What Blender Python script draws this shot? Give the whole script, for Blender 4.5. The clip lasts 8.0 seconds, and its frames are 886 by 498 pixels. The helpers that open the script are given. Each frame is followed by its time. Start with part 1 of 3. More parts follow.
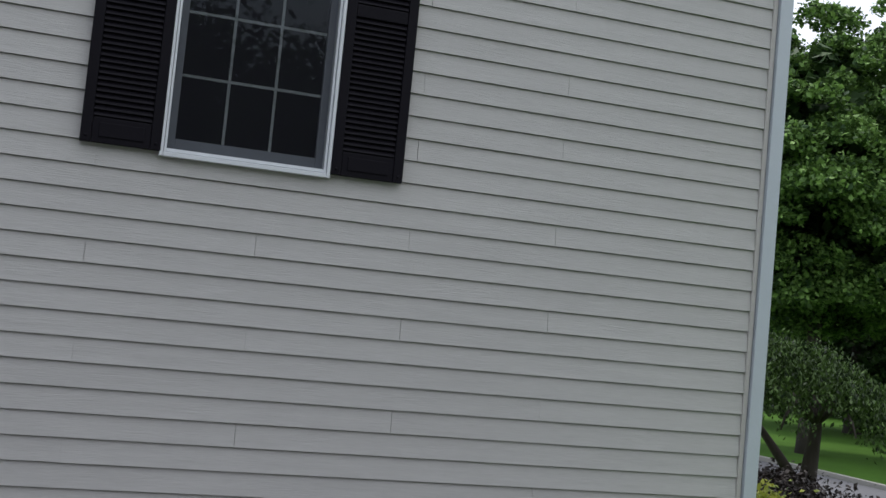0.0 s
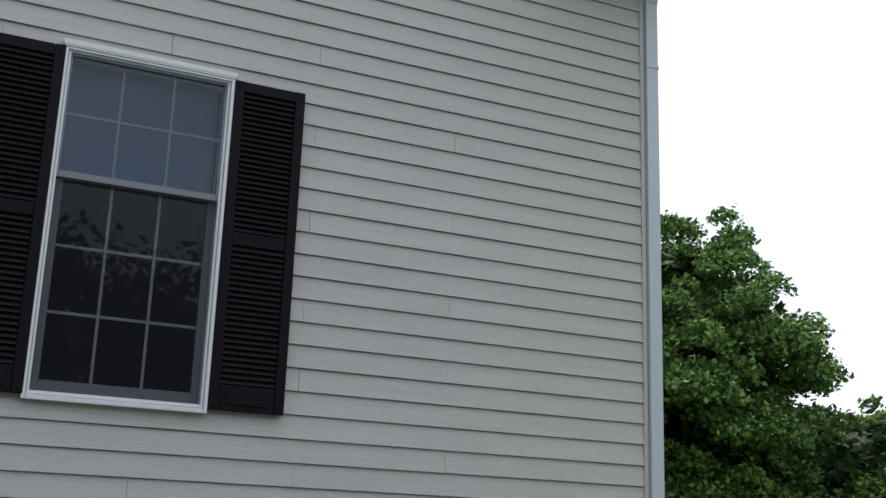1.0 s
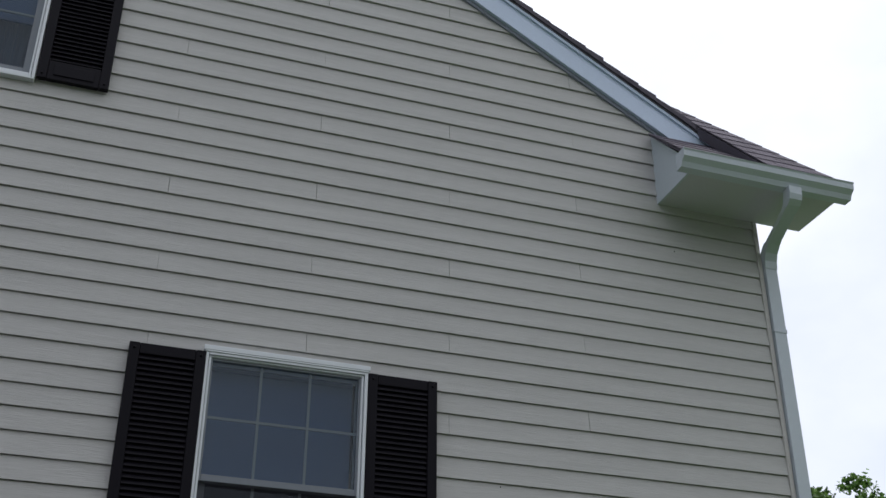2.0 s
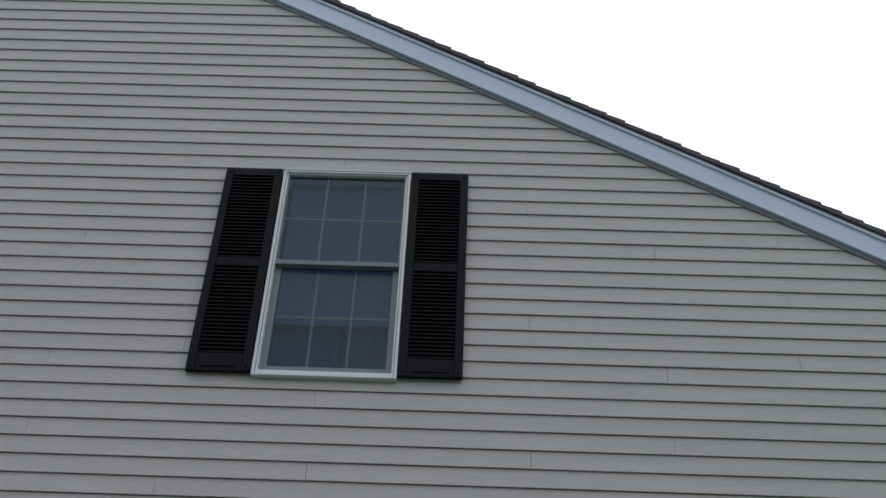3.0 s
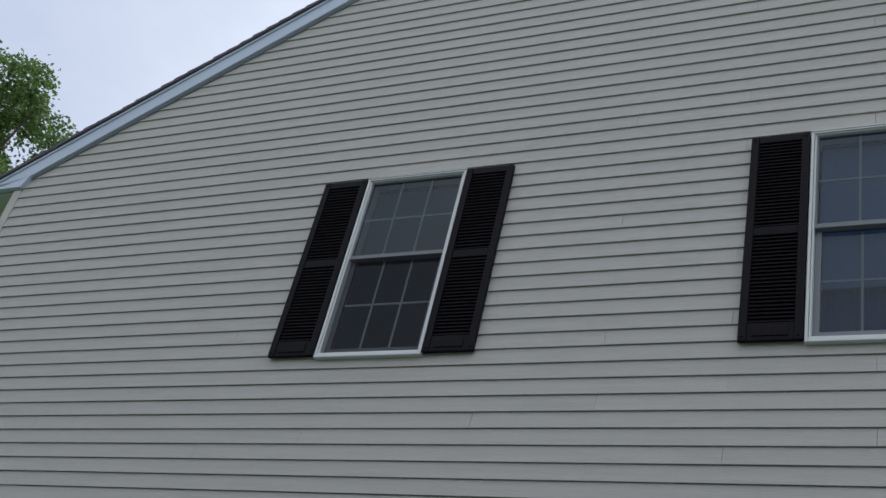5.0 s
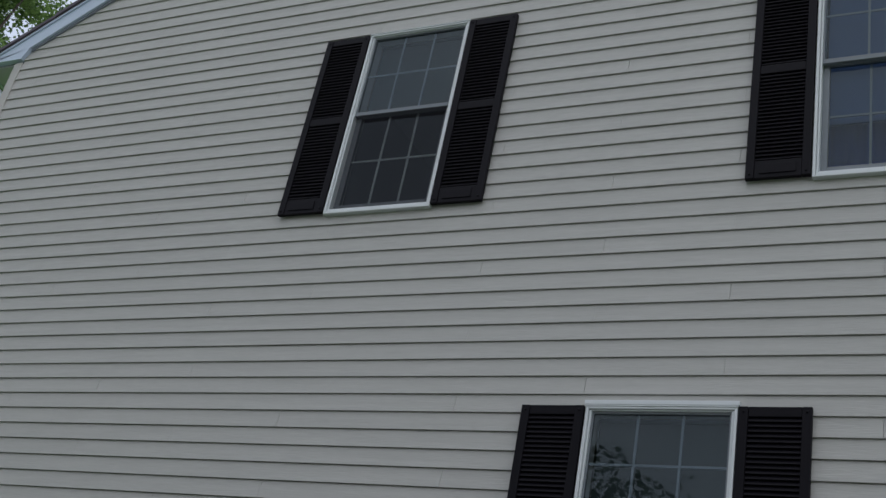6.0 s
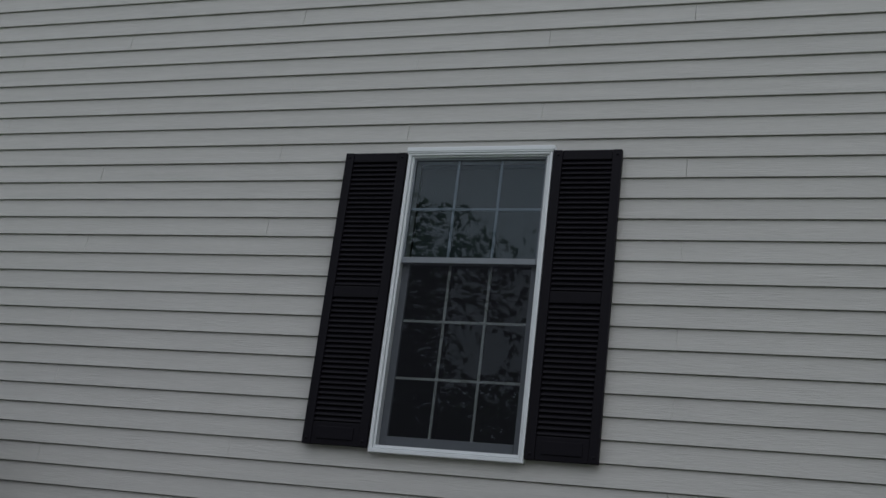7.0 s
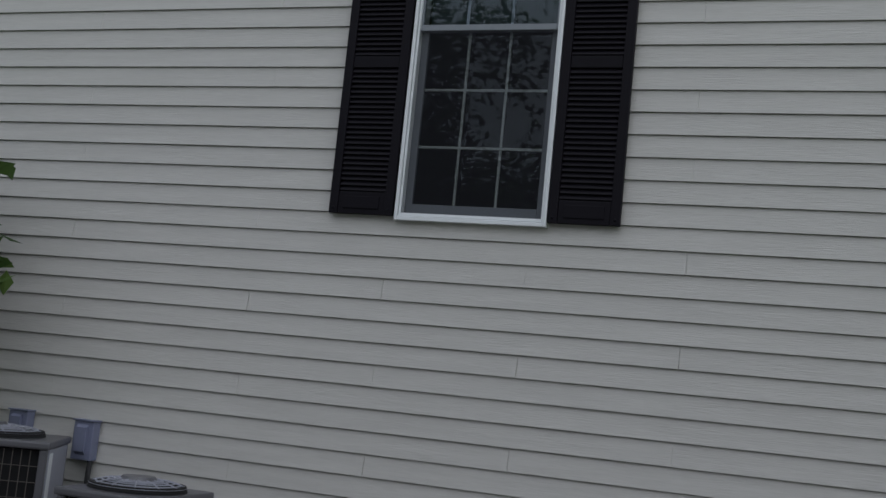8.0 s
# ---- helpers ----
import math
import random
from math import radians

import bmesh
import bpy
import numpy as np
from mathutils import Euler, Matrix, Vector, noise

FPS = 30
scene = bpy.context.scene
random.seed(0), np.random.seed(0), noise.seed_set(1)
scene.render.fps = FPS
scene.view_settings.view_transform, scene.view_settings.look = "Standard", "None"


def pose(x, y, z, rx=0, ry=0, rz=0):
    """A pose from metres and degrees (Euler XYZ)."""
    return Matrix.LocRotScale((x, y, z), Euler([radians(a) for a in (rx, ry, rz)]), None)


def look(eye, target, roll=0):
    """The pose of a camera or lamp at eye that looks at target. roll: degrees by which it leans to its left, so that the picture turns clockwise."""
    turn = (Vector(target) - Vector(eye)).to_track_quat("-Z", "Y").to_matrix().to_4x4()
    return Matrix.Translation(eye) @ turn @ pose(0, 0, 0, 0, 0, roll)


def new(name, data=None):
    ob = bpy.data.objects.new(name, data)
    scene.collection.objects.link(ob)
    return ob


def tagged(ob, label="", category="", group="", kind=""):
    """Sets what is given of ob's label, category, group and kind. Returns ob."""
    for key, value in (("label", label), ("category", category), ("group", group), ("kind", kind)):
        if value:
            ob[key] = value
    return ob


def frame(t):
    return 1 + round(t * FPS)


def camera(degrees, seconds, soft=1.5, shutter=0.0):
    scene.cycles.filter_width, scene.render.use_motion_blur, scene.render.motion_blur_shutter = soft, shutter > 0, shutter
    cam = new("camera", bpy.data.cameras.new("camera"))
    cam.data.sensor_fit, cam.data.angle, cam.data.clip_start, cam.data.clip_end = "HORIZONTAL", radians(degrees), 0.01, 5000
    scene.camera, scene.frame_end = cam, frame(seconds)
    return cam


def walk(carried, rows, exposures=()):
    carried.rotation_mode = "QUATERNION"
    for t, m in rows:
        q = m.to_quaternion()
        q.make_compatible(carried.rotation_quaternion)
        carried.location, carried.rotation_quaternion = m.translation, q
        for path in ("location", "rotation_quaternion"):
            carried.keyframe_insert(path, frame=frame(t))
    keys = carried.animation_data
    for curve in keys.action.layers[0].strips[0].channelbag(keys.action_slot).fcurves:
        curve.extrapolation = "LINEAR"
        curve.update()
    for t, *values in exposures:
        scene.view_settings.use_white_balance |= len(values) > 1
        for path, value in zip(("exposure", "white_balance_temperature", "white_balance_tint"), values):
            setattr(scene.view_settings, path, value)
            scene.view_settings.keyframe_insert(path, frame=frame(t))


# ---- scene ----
cam = camera(41.9, 8.0, soft=1.5)
PATH = [
    (0, (-0.381, -5.871, 1.585), (0.235, -3.973, 1.722), 5.51),
    (0.2, (-0.333, -5.815, 1.552), (0.4, -3.959, 1.682), 5.44),
    (0.5, (-0.351, -5.735, 1.491), (0.468, -3.923, 1.707), 4.24),
    (0.8, (-0.432, -5.672, 1.59), (0.377, -3.881, 1.959), 2.84),
    (1, (-0.467, -5.656, 1.653), (0.335, -3.899, 2.171), 2.01),
    (1.2, (-0.446, -5.688, 1.688), (0.353, -3.972, 2.334), 0.78),
    (1.5, (-0.41, -5.693, 1.679), (0.354, -4.021, 2.467), 0.04),
    (1.8, (-0.508, -5.604, 1.615), (0.176, -3.957, 2.521), -0.51),
    (2, (-0.599, -5.575, 1.64), (-0.037, -3.919, 2.611), 0.26),
    (2.2, (-0.64, -5.565, 1.659), (-0.22, -3.909, 2.698), 0.93),
    (3.3, (-0.735, -5.94, 1.813), (-0.893, -4.446, 3.134), 3.20),
    (3.5, (-0.802, -5.983, 1.811), (-1.03, -4.518, 3.154), 3.90),
    (3.7, (-0.836, -5.995, 1.806), (-1.172, -4.549, 3.146), 5.80),
    (4, (-0.886, -6.036, 1.771), (-1.399, -4.623, 3.09), 8.50),
    (4.2, (-0.913, -6.017, 1.712), (-1.533, -4.617, 2.999), 10.50),
    (4.5, (-0.965, -6.031, 1.683), (-1.704, -4.613, 2.885), 11.90),
    (4.7, (-0.949, -6.028, 1.688), (-1.756, -4.611, 2.845), 13.10),
    (5.8, (-0.903, -5.905, 1.632), (-1.789, -4.428, 2.648), 14.00),
    (6, (-0.918, -5.899, 1.531), (-1.8, -4.373, 2.477), 12.00),
    (6.2, (-0.874, -5.852, 1.523), (-1.734, -4.269, 2.392), 11.10),
    (6.5, (-0.828, -5.872, 1.5), (-1.613, -4.2, 2.266), 9.08),
    (6.7, (-0.792, -5.865, 1.49), (-1.519, -4.145, 2.205), 7.85),
    (7, (-0.744, -5.842, 1.463), (-1.4, -4.055, 2.078), 7.20),
    (7.2, (-0.703, -5.848, 1.473), (-1.348, -4.034, 2.014), 7.00),
    (7.5, (-0.726, -5.907, 1.484), (-1.417, -4.077, 1.9), 7.04),
    (7.8, (-0.731, -5.882, 1.437), (-1.446, -4.034, 1.707), 5.26),
    (8, (-0.734, -5.872, 1.406), (-1.412, -4.005, 1.645), 5.78),
]
walk(cam, [(t, look(eye, target, roll)) for t, eye, target, roll in PATH],
     exposures=[(0.0, 0.42, 6250, 13), (1.0, 0.46, 6250, 13), (2.0, 0.05, 6300, 13), (3.5, 0.06, 6300, 13), (4.5, 0.06, 6200, 12), (5.8, 0.13, 6250, 11), (6.5, 0.10, 6350, 11), (7.0, 0.11, 6350, 11), (8.0, 0.29, 6300, 11)])

# ---------------------------------------------------------------- sky and sun
world = bpy.data.worlds.new("overcast_sky")
scene.world = world
world.use_nodes = True
wn, wl = world.node_tree.nodes, world.node_tree.links
sky = wn.new("ShaderNodeTexSky")
sky.sky_type, sky.sun_disc = "NISHITA", False
sky.sun_elevation, sky.sun_rotation = radians(71), radians(18)
wcoord = wn.new("ShaderNodeTexCoord")
wmap = wn.new("ShaderNodeMapping")
wmap.inputs["Scale"].default_value = (1.0, 1.0, 1.6)
cloud = wn.new("ShaderNodeTexNoise")
cloud.inputs["Scale"].default_value, cloud.inputs["Detail"].default_value = 2.2, 6.0
cover = wn.new("ShaderNodeMapRange")
cover.inputs["From Min"].default_value, cover.inputs["From Max"].default_value = 0.36, 0.56
cover.inputs["To Min"].default_value, cover.inputs["To Max"].default_value = 0.68, 0.97
mix = wn.new("ShaderNodeMix")
mix.data_type = "RGBA"
# the cloud layer is brighter towards the sun behind it
sunward = wn.new("ShaderNodeVectorMath")
sunward.operation = "DOT_PRODUCT"
sunward.inputs[1].default_value = (0.10, 0.31, 0.945)
glow = wn.new("ShaderNodeMapRange")
glow.inputs["From Min"].default_value, glow.inputs["From Max"].default_value = 0.3, 0.9
glow.inputs["To Min"].default_value, glow.inputs["To Max"].default_value = 0.9, 1.2
cloud_light = wn.new("ShaderNodeVectorMath")
cloud_light.operation = "SCALE"
cloud_light.inputs[0].default_value = (9.2, 9.45, 9.85)
wl.new(wcoord.outputs["Generated"], sunward.inputs[0])
wl.new(sunward.outputs["Value"], glow.inputs["Value"])
wl.new(glow.outputs["Result"], cloud_light.inputs["Scale"])
wl.new(cloud_light.outputs["Vector"], mix.inputs["B"])
wl.new(wcoord.outputs["Generated"], wmap.inputs["Vector"])
wl.new(wmap.outputs["Vector"], cloud.inputs["Vector"])
wl.new(cloud.outputs["Fac"], cover.inputs["Value"])
# the cloud thins out towards the west
west = wn.new("ShaderNodeSeparateXYZ")
thin_cloud = wn.new("ShaderNodeMapRange")
thin_cloud.inputs["From Min"].default_value, thin_cloud.inputs["From Max"].default_value = -0.65, -0.30
thin_cloud.inputs["To Min"].default_value, thin_cloud.inputs["To Max"].default_value = 0.62, 1.0
covered = wn.new("ShaderNodeMath")
covered.operation = "MULTIPLY"
wl.new(wcoord.outputs["Generated"], west.inputs["Vector"])
wl.new(west.outputs["X"], thin_cloud.inputs["Value"])
wl.new(cover.outputs["Result"], covered.inputs[0])
wl.new(thin_cloud.outputs["Result"], covered.inputs[1])
wl.new(covered.outputs[0], mix.inputs["Factor"])
wl.new(sky.outputs["Color"], mix.inputs["A"])
wl.new(mix.outputs["Result"], wn["Background"].inputs["Color"])
wn["Background"].inputs["Strength"].default_value = 0.11

sun = new("sun", bpy.data.lights.new("sun", "SUN"))
sun.data.energy, sun.data.angle, sun.data.color = 1.4, radians(14), (1.0, 0.95, 0.88)
sun.matrix_world = look((1.5, 4.6, 14), (0, 0, 0))


# ---------------------------------------------------------------- materials
def material(name, color, rough=0.6, metal=0.0, vary=0.12, scale=(1, 1, 1), size=6.0, fine=60.0, bump=0.15, spread=0.0, spec=0.5):
    """A plain surface with a broad and a fine variation of its colour, a fine relief, and a difference from piece to piece."""
    m = bpy.data.materials.new(name)
    m.use_nodes = True
    n, l = m.node_tree.nodes, m.node_tree.links
    p = n["Principled BSDF"]
    p.inputs["Roughness"].default_value, p.inputs["Metallic"].default_value = rough, metal
    p.inputs["Specular IOR Level"].default_value = spec
    co = n.new("ShaderNodeTexCoord")
    mp = n.new("ShaderNodeMapping")
    mp.inputs["Scale"].default_value = scale
    l.new(co.outputs["Object"], mp.inputs["Vector"])
    broad, thin = n.new("ShaderNodeTexNoise"), n.new("ShaderNodeTexNoise")
    broad.inputs["Scale"].default_value, broad.inputs["Detail"].default_value = size, 4
    thin.inputs["Scale"].default_value, thin.inputs["Detail"].default_value = fine, 5
    info = n.new("ShaderNodeObjectInfo")
    for tex in (broad, thin):
        l.new(mp.outputs["Vector"], tex.inputs["Vector"])
    a = n.new("ShaderNodeMath")
    a.operation = "ADD"
    l.new(broad.outputs["Fac"], a.inputs[0])
    l.new(thin.outputs["Fac"], a.inputs[1])
    b = n.new("ShaderNodeMath")
    b.operation = "MULTIPLY_ADD"
    b.inputs[1].default_value, b.inputs[2].default_value = spread, -spread / 2
    l.new(info.outputs["Random"], b.inputs[0])
    c = n.new("ShaderNodeMath")
    c.operation = "MULTIPLY_ADD"
    c.inputs[1].default_value = vary
    c.inputs[2].default_value = 1.0 - vary
    l.new(a.outputs[0], c.inputs[0])
    d = n.new("ShaderNodeMath")
    l.new(c.outputs[0], d.inputs[0])
    l.new(b.outputs[0], d.inputs[1])
    v = n.new("ShaderNodeVectorMath")
    v.operation = "SCALE"
    v.inputs[0].default_value = color
    l.new(d.outputs[0], v.inputs["Scale"])
    l.new(v.outputs["Vector"], p.inputs["Base Color"])
    if bump:
        bp = n.new("ShaderNodeBump")
        bp.inputs["Strength"].default_value, bp.inputs["Distance"].default_value = bump, 0.004
        l.new(thin.outputs["Fac"], bp.inputs["Height"])
        l.new(bp.outputs["Normal"], p.inputs["Normal"])
    return m


def leaf_material(name, low, high, trans=0.35):
    """Leaves whose green differs from leaf to leaf, and through which some light passes."""
    m = bpy.data.materials.new(name)
    m.use_nodes = True
    n, l = m.node_tree.nodes, m.node_tree.links
    p = n["Principled BSDF"]
    p.inputs["Roughness"].default_value, p.inputs["Specular IOR Level"].default_value = 0.55, 0.2
    geo = n.new("ShaderNodeNewGeometry")
    ramp = n.new("ShaderNodeMix")
    ramp.data_type = "RGBA"
    ramp.inputs["A"].default_value, ramp.inputs["B"].default_value = (*low, 1), (*high, 1)
    l.new(geo.outputs["Random Per Island"], ramp.inputs["Factor"])
    l.new(ramp.outputs["Result"], p.inputs["Base Color"])
    tr = n.new("ShaderNodeBsdfTranslucent")
    l.new(ramp.outputs["Result"], tr.inputs["Color"])
    mx = n.new("ShaderNodeMixShader")
    mx.inputs["Fac"].default_value = trans
    l.new(p.outputs["BSDF"], mx.inputs[1])
    l.new(tr.outputs["BSDF"], mx.inputs[2])
    l.new(mx.outputs["Shader"], n["Material Output"].inputs["Surface"])
    return m


def glass_material():
    m = bpy.data.materials.new("window_glass")
    m.use_nodes = True
    n, l = m.node_tree.nodes, m.node_tree.links
    fr = n.new("ShaderNodeFresnel")
    fr.inputs["IOR"].default_value = 1.5
    gl = n.new("ShaderNodeBsdfGlossy")
    gl.inputs["Roughness"].default_value = 0.0
    gl.inputs["Color"].default_value = (0.80, 0.92, 1.0, 1)
    tr = n.new("ShaderNodeBsdfTransparent")
    tr.inputs["Color"].default_value = (0.80, 0.85, 0.85, 1)
    mx = n.new("ShaderNodeMixShader")
    l.new(fr.outputs["Fac"], mx.inputs["Fac"])
    l.new(tr.outputs["BSDF"], mx.inputs[1])
    l.new(gl.outputs["BSDF"], mx.inputs[2])
    l.new(mx.outputs["Shader"], n["Material Output"].inputs["Surface"])
    return m


def screen_material():
    """Fine insect mesh: mostly open, with dull grey threads too fine to tell apart."""
    m = bpy.data.materials.new("insect_mesh")
    m.use_nodes = True
    n, l = m.node_tree.nodes, m.node_tree.links
    thread, gap = n.new("ShaderNodeBsdfDiffuse"), n.new("ShaderNodeBsdfTransparent")
    thread.inputs["Color"].default_value = (0.030, 0.030, 0.036, 1)
    mx = n.new("ShaderNodeMixShader")
    mx.inputs["Fac"].default_value = 0.40
    l.new(gap.outputs["BSDF"], mx.inputs[1])
    l.new(thread.outputs["BSDF"], mx.inputs[2])
    l.new(mx.outputs["Shader"], n["Material Output"].inputs["Surface"])
    return m


SCREEN = screen_material()
SIDING = material("cream_siding_paint", (0.485, 0.476, 0.455), 0.62, vary=0.24, scale=(1.4, 8, 26), size=1.1, fine=9.0, bump=0.5, spread=0.035)
TRIM_CREAM = material("cream_trim", (0.50, 0.48, 0.45), 0.5, vary=0.08)
TRIM_WHITE = material("white_aluminium_trim", (0.52, 0.57, 0.61), 0.35, vary=0.08, size=2.0, bump=0.05)
RAKE_WHITE = material("white_rake_paint", (0.56, 0.65, 0.80), 0.4, vary=0.10, size=1.5, bump=0.05)
VINYL = material("white_window_vinyl", (0.70, 0.73, 0.75), 0.35, vary=0.06, size=3.0, bump=0.03)
# grey that stands in for the shade line under the rake board
RAKE_SHADE = material("rake_shade_grey", (0.24, 0.26, 0.31), 0.5, vary=0.08)
# window white darkened: the recess's shade is put into the sash colour
SASH_SHADED = material("shaded_white_sash", (0.19, 0.21, 0.235), 0.45, vary=0.10, size=5.0, bump=0.05)
MUNTIN = material("white_window_bar", (0.78, 0.78, 0.77), 0.5, vary=0.08)
SHUTTER = material("black_brown_shutter_plastic", (0.0064, 0.0054, 0.0086), 0.5, vary=0.3, size=5.0, bump=0.1, spread=0.1, spec=0.12)
SOFFIT = material("white_soffit", (0.52, 0.52, 0.54), 0.5, vary=0.1, size=3.0)
SHINGLE = material("dark_asphalt_shingle", (0.108, 0.094, 0.118), 0.9, vary=0.45, size=7.0, fine=160.0, bump=0.7, spread=0.35)
GLASS = glass_material()
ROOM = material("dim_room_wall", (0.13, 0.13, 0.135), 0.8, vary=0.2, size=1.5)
# dimmed copy of the white bars; the haze over them is put into the colour
MUNTIN_DIM = material("dimmed_window_bar", (0.18, 0.22, 0.27), 0.5, vary=0.08)
# blue cloth, with the sky's reflected blue also put into its colour
SHADE = material("sky_tinted_roller_shade", (0.080, 0.124, 0.240), 0.9, vary=0.16, size=3.0, bump=0.0, spec=0.05)
SHADE_GREY = material("grey_roller_shade", (0.050, 0.064, 0.070), 0.9, vary=0.25, size=2.0, bump=0.0, spec=0.05)
CURTAIN_PALE = material("pale_blue_curtain_cloth", (0.09, 0.13, 0.22), 0.8, vary=0.3, scale=(8, 8, 0.6), size=4.0)
CURTAIN = material("blue_curtain_cloth", (0.025, 0.065, 0.28), 0.8, vary=0.3, scale=(8, 8, 0.6), size=4.0)
CONCRETE = material("foundation_concrete", (0.32, 0.31, 0.29), 0.85, vary=0.25, size=3.0, bump=0.4)
KERB = material("kerb_concrete", (0.27, 0.26, 0.23), 0.85, vary=0.25, size=3.0, bump=0.4)
ASPHALT = material("grey_asphalt", (0.115, 0.115, 0.12), 0.9, vary=0.3, size=1.2, fine=90.0, bump=0.5)
GRASS = material("lawn_grass", (0.060, 0.132, 0.019), 0.95, vary=0.5, size=0.9, fine=40.0, bump=0.8, spec=0.08)
MULCH = material("dark_mulch", (0.05, 0.035, 0.025), 0.95, vary=0.6, size=5.0, fine=50.0, bump=1.0)
BARK = material("dark_bark", (0.055, 0.045, 0.038), 0.9, vary=0.5, scale=(4, 4, 1), size=5.0, fine=30.0, bump=1.0)
STEM = material("green_stem", (0.09, 0.13, 0.05), 0.7, vary=0.3)
AC_STEEL = material("beige_grey_painted_steel", (0.085, 0.085, 0.095), 0.35, vary=0.15, size=4.0, bump=0.05)
AC_PANEL = material("pale_grey_painted_steel", (0.27, 0.28, 0.33), 0.45, vary=0.15, size=4.0, bump=0.05)
AC_DARK = material("black_coil_fins", (0.003, 0.003, 0.004), 0.95, vary=0.4, scale=(1, 1, 8))
AC_WIRE = material("coated_wire", (0.09, 0.08, 0.07), 0.5, vary=0.2)
BOX_GREY = material("grey_blue_enamel", (0.17, 0.185, 0.27), 0.4, vary=0.12, size=6.0)
RUBBER = material("black_rubber", (0.015, 0.015, 0.016), 0.7, vary=0.3)
GRILL_BLACK = material("black_vinyl_cover", (0.012, 0.012, 0.013), 0.45, vary=0.4, size=4.0, bump=0.3)
CHROME = material("brushed_steel", (0.6, 0.6, 0.6), 0.3, metal=1.0, vary=0.1)
LEAF_MAPLE = leaf_material("maple_leaf", (0.024, 0.058, 0.018), (0.21, 0.36, 0.085), 0.2)
LEAF_PALE = leaf_material("grey_green_leaf", (0.06, 0.11, 0.04), (0.20, 0.31, 0.10), 0.35)
# dark green that also carries the shade inside and behind crowns
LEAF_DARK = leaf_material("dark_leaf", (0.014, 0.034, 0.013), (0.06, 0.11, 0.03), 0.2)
LEAF_WEEP = leaf_material("weeping_leaf", (0.006, 0.016, 0.005), (0.085, 0.15, 0.036), 0.12)
LEAF_RED = leaf_material("barberry_leaf", (0.012, 0.010, 0.010), (0.035, 0.026, 0.022), 0.1)
LEAF_YELLOW = leaf_material("yellow_green_leaf", (0.14, 0.19, 0.03), (0.32, 0.33, 0.05))
LEAF_SHRUB = leaf_material("shrub_leaf", (0.035, 0.075, 0.02), (0.12, 0.19, 0.05))
PETAL = leaf_material("cream_petal", (0.50, 0.52, 0.42), (0.66, 0.66, 0.58), 0.3)


# ---------------------------------------------------------------- mesh helpers
def block(bm, x0, x1, y0, y1, z0, z1, bevel=0.0):
    """A box between two corners, with rounded edges if wanted."""
    made = bmesh.ops.create_cube(bm, size=1.0)["verts"]
    for v in made:
        v.co = Vector((x0 + (v.co.x + 0.5) * (x1 - x0), y0 + (v.co.y + 0.5) * (y1 - y0), z0 + (v.co.z + 0.5) * (z1 - z0)))
    if bevel:
        edges = list({e for v in made for e in v.link_edges})
        bmesh.ops.bevel(bm, geom=edges, offset=bevel, segments=2, profile=0.6, affect="EDGES")
    return bm


def prism(bm, outline, y0, y1):
    """An outline in x and z, drawn out from y0 to y1."""
    a = [bm.verts.new((x, y0, z)) for x, z in outline]
    b = [bm.verts.new((x, y1, z)) for x, z in outline]
    bm.faces.new(a)
    bm.faces.new(b[::-1])
    for i in range(len(a)):
        j = (i + 1) % len(a)
        bm.faces.new((a[j], a[i], b[i], b[j]))
    return bm


def along_x(bm, outline, x0, x1):
    """An outline in y and z, drawn out from x0 to x1."""
    a = [bm.verts.new((x0, y, z)) for y, z in outline]
    b = [bm.verts.new((x1, y, z)) for y, z in outline]
    bm.faces.new(a)
    bm.faces.new(b[::-1])
    for i in range(len(a)):
        j = (i + 1) % len(a)
        bm.faces.new((a[j], a[i], b[i], b[j]))
    return bm


def tube(bm, points, radii, sides=8, flat=1.0):
    """A tube along points; flat squeezes it in one direction."""
    rings = []
    for i, (p, r) in enumerate(zip(points, radii)):
        p = Vector(p)
        way = Vector(points[min(i + 1, len(points) - 1)]) - Vector(points[max(i - 1, 0)])
        way.normalize()
        side = way.cross(Vector((0, 0, 1))) if abs(way.z) < 0.95 else way.cross(Vector((0, 1, 0)))
        side.normalize()
        up = side.cross(way)
        turn = math.pi / sides
        rings.append([bm.verts.new(p + side * (math.cos(2 * math.pi * k / sides + turn) * r) + up * (math.sin(2 * math.pi * k / sides + turn) * r * flat)) for k in range(sides)])
    for a, b in zip(rings, rings[1:]):
        for k in range(sides):
            bm.faces.new((a[k], a[(k + 1) % sides], b[(k + 1) % sides], b[k]))
    bm.faces.new(rings[0][::-1])
    bm.faces.new(rings[-1])
    return bm


def part(name, bm, mat, parent=None, label="", smooth=False):
    """Links a bmesh as one mesh object, under a thing if one is given."""
    bmesh.ops.recalc_face_normals(bm, faces=bm.faces)
    me = bpy.data.meshes.new(name)
    bm.to_mesh(me)
    bm.free()
    me.materials.append(mat)
    if smooth:
        for f in me.polygons:
            f.use_smooth = True
    ob = new(name, me)
    if parent:
        ob.parent = parent
    return tagged(ob, label)


def thing(name, label, category, at=(0, 0, 0), turn=0.0, group="", kind=""):
    ob = new(name)
    ob.matrix_basis = pose(*at, 0, 0, turn)
    return tagged(ob, label, category, group, kind)


def setting(ob, label, category):
    return tagged(ob, label, category, kind="structure")


# ---------------------------------------------------------------- plan of the gable end
COURSE, COURSE_0 = 0.1194, 1.505
LEFT, RIGHT = -9.26, 3.432
APEX_X, APEX_Z, PITCH, PITCH_RIGHT = -4.62, 10.373, 0.587, 0.583
RIGHT_END = 2.76
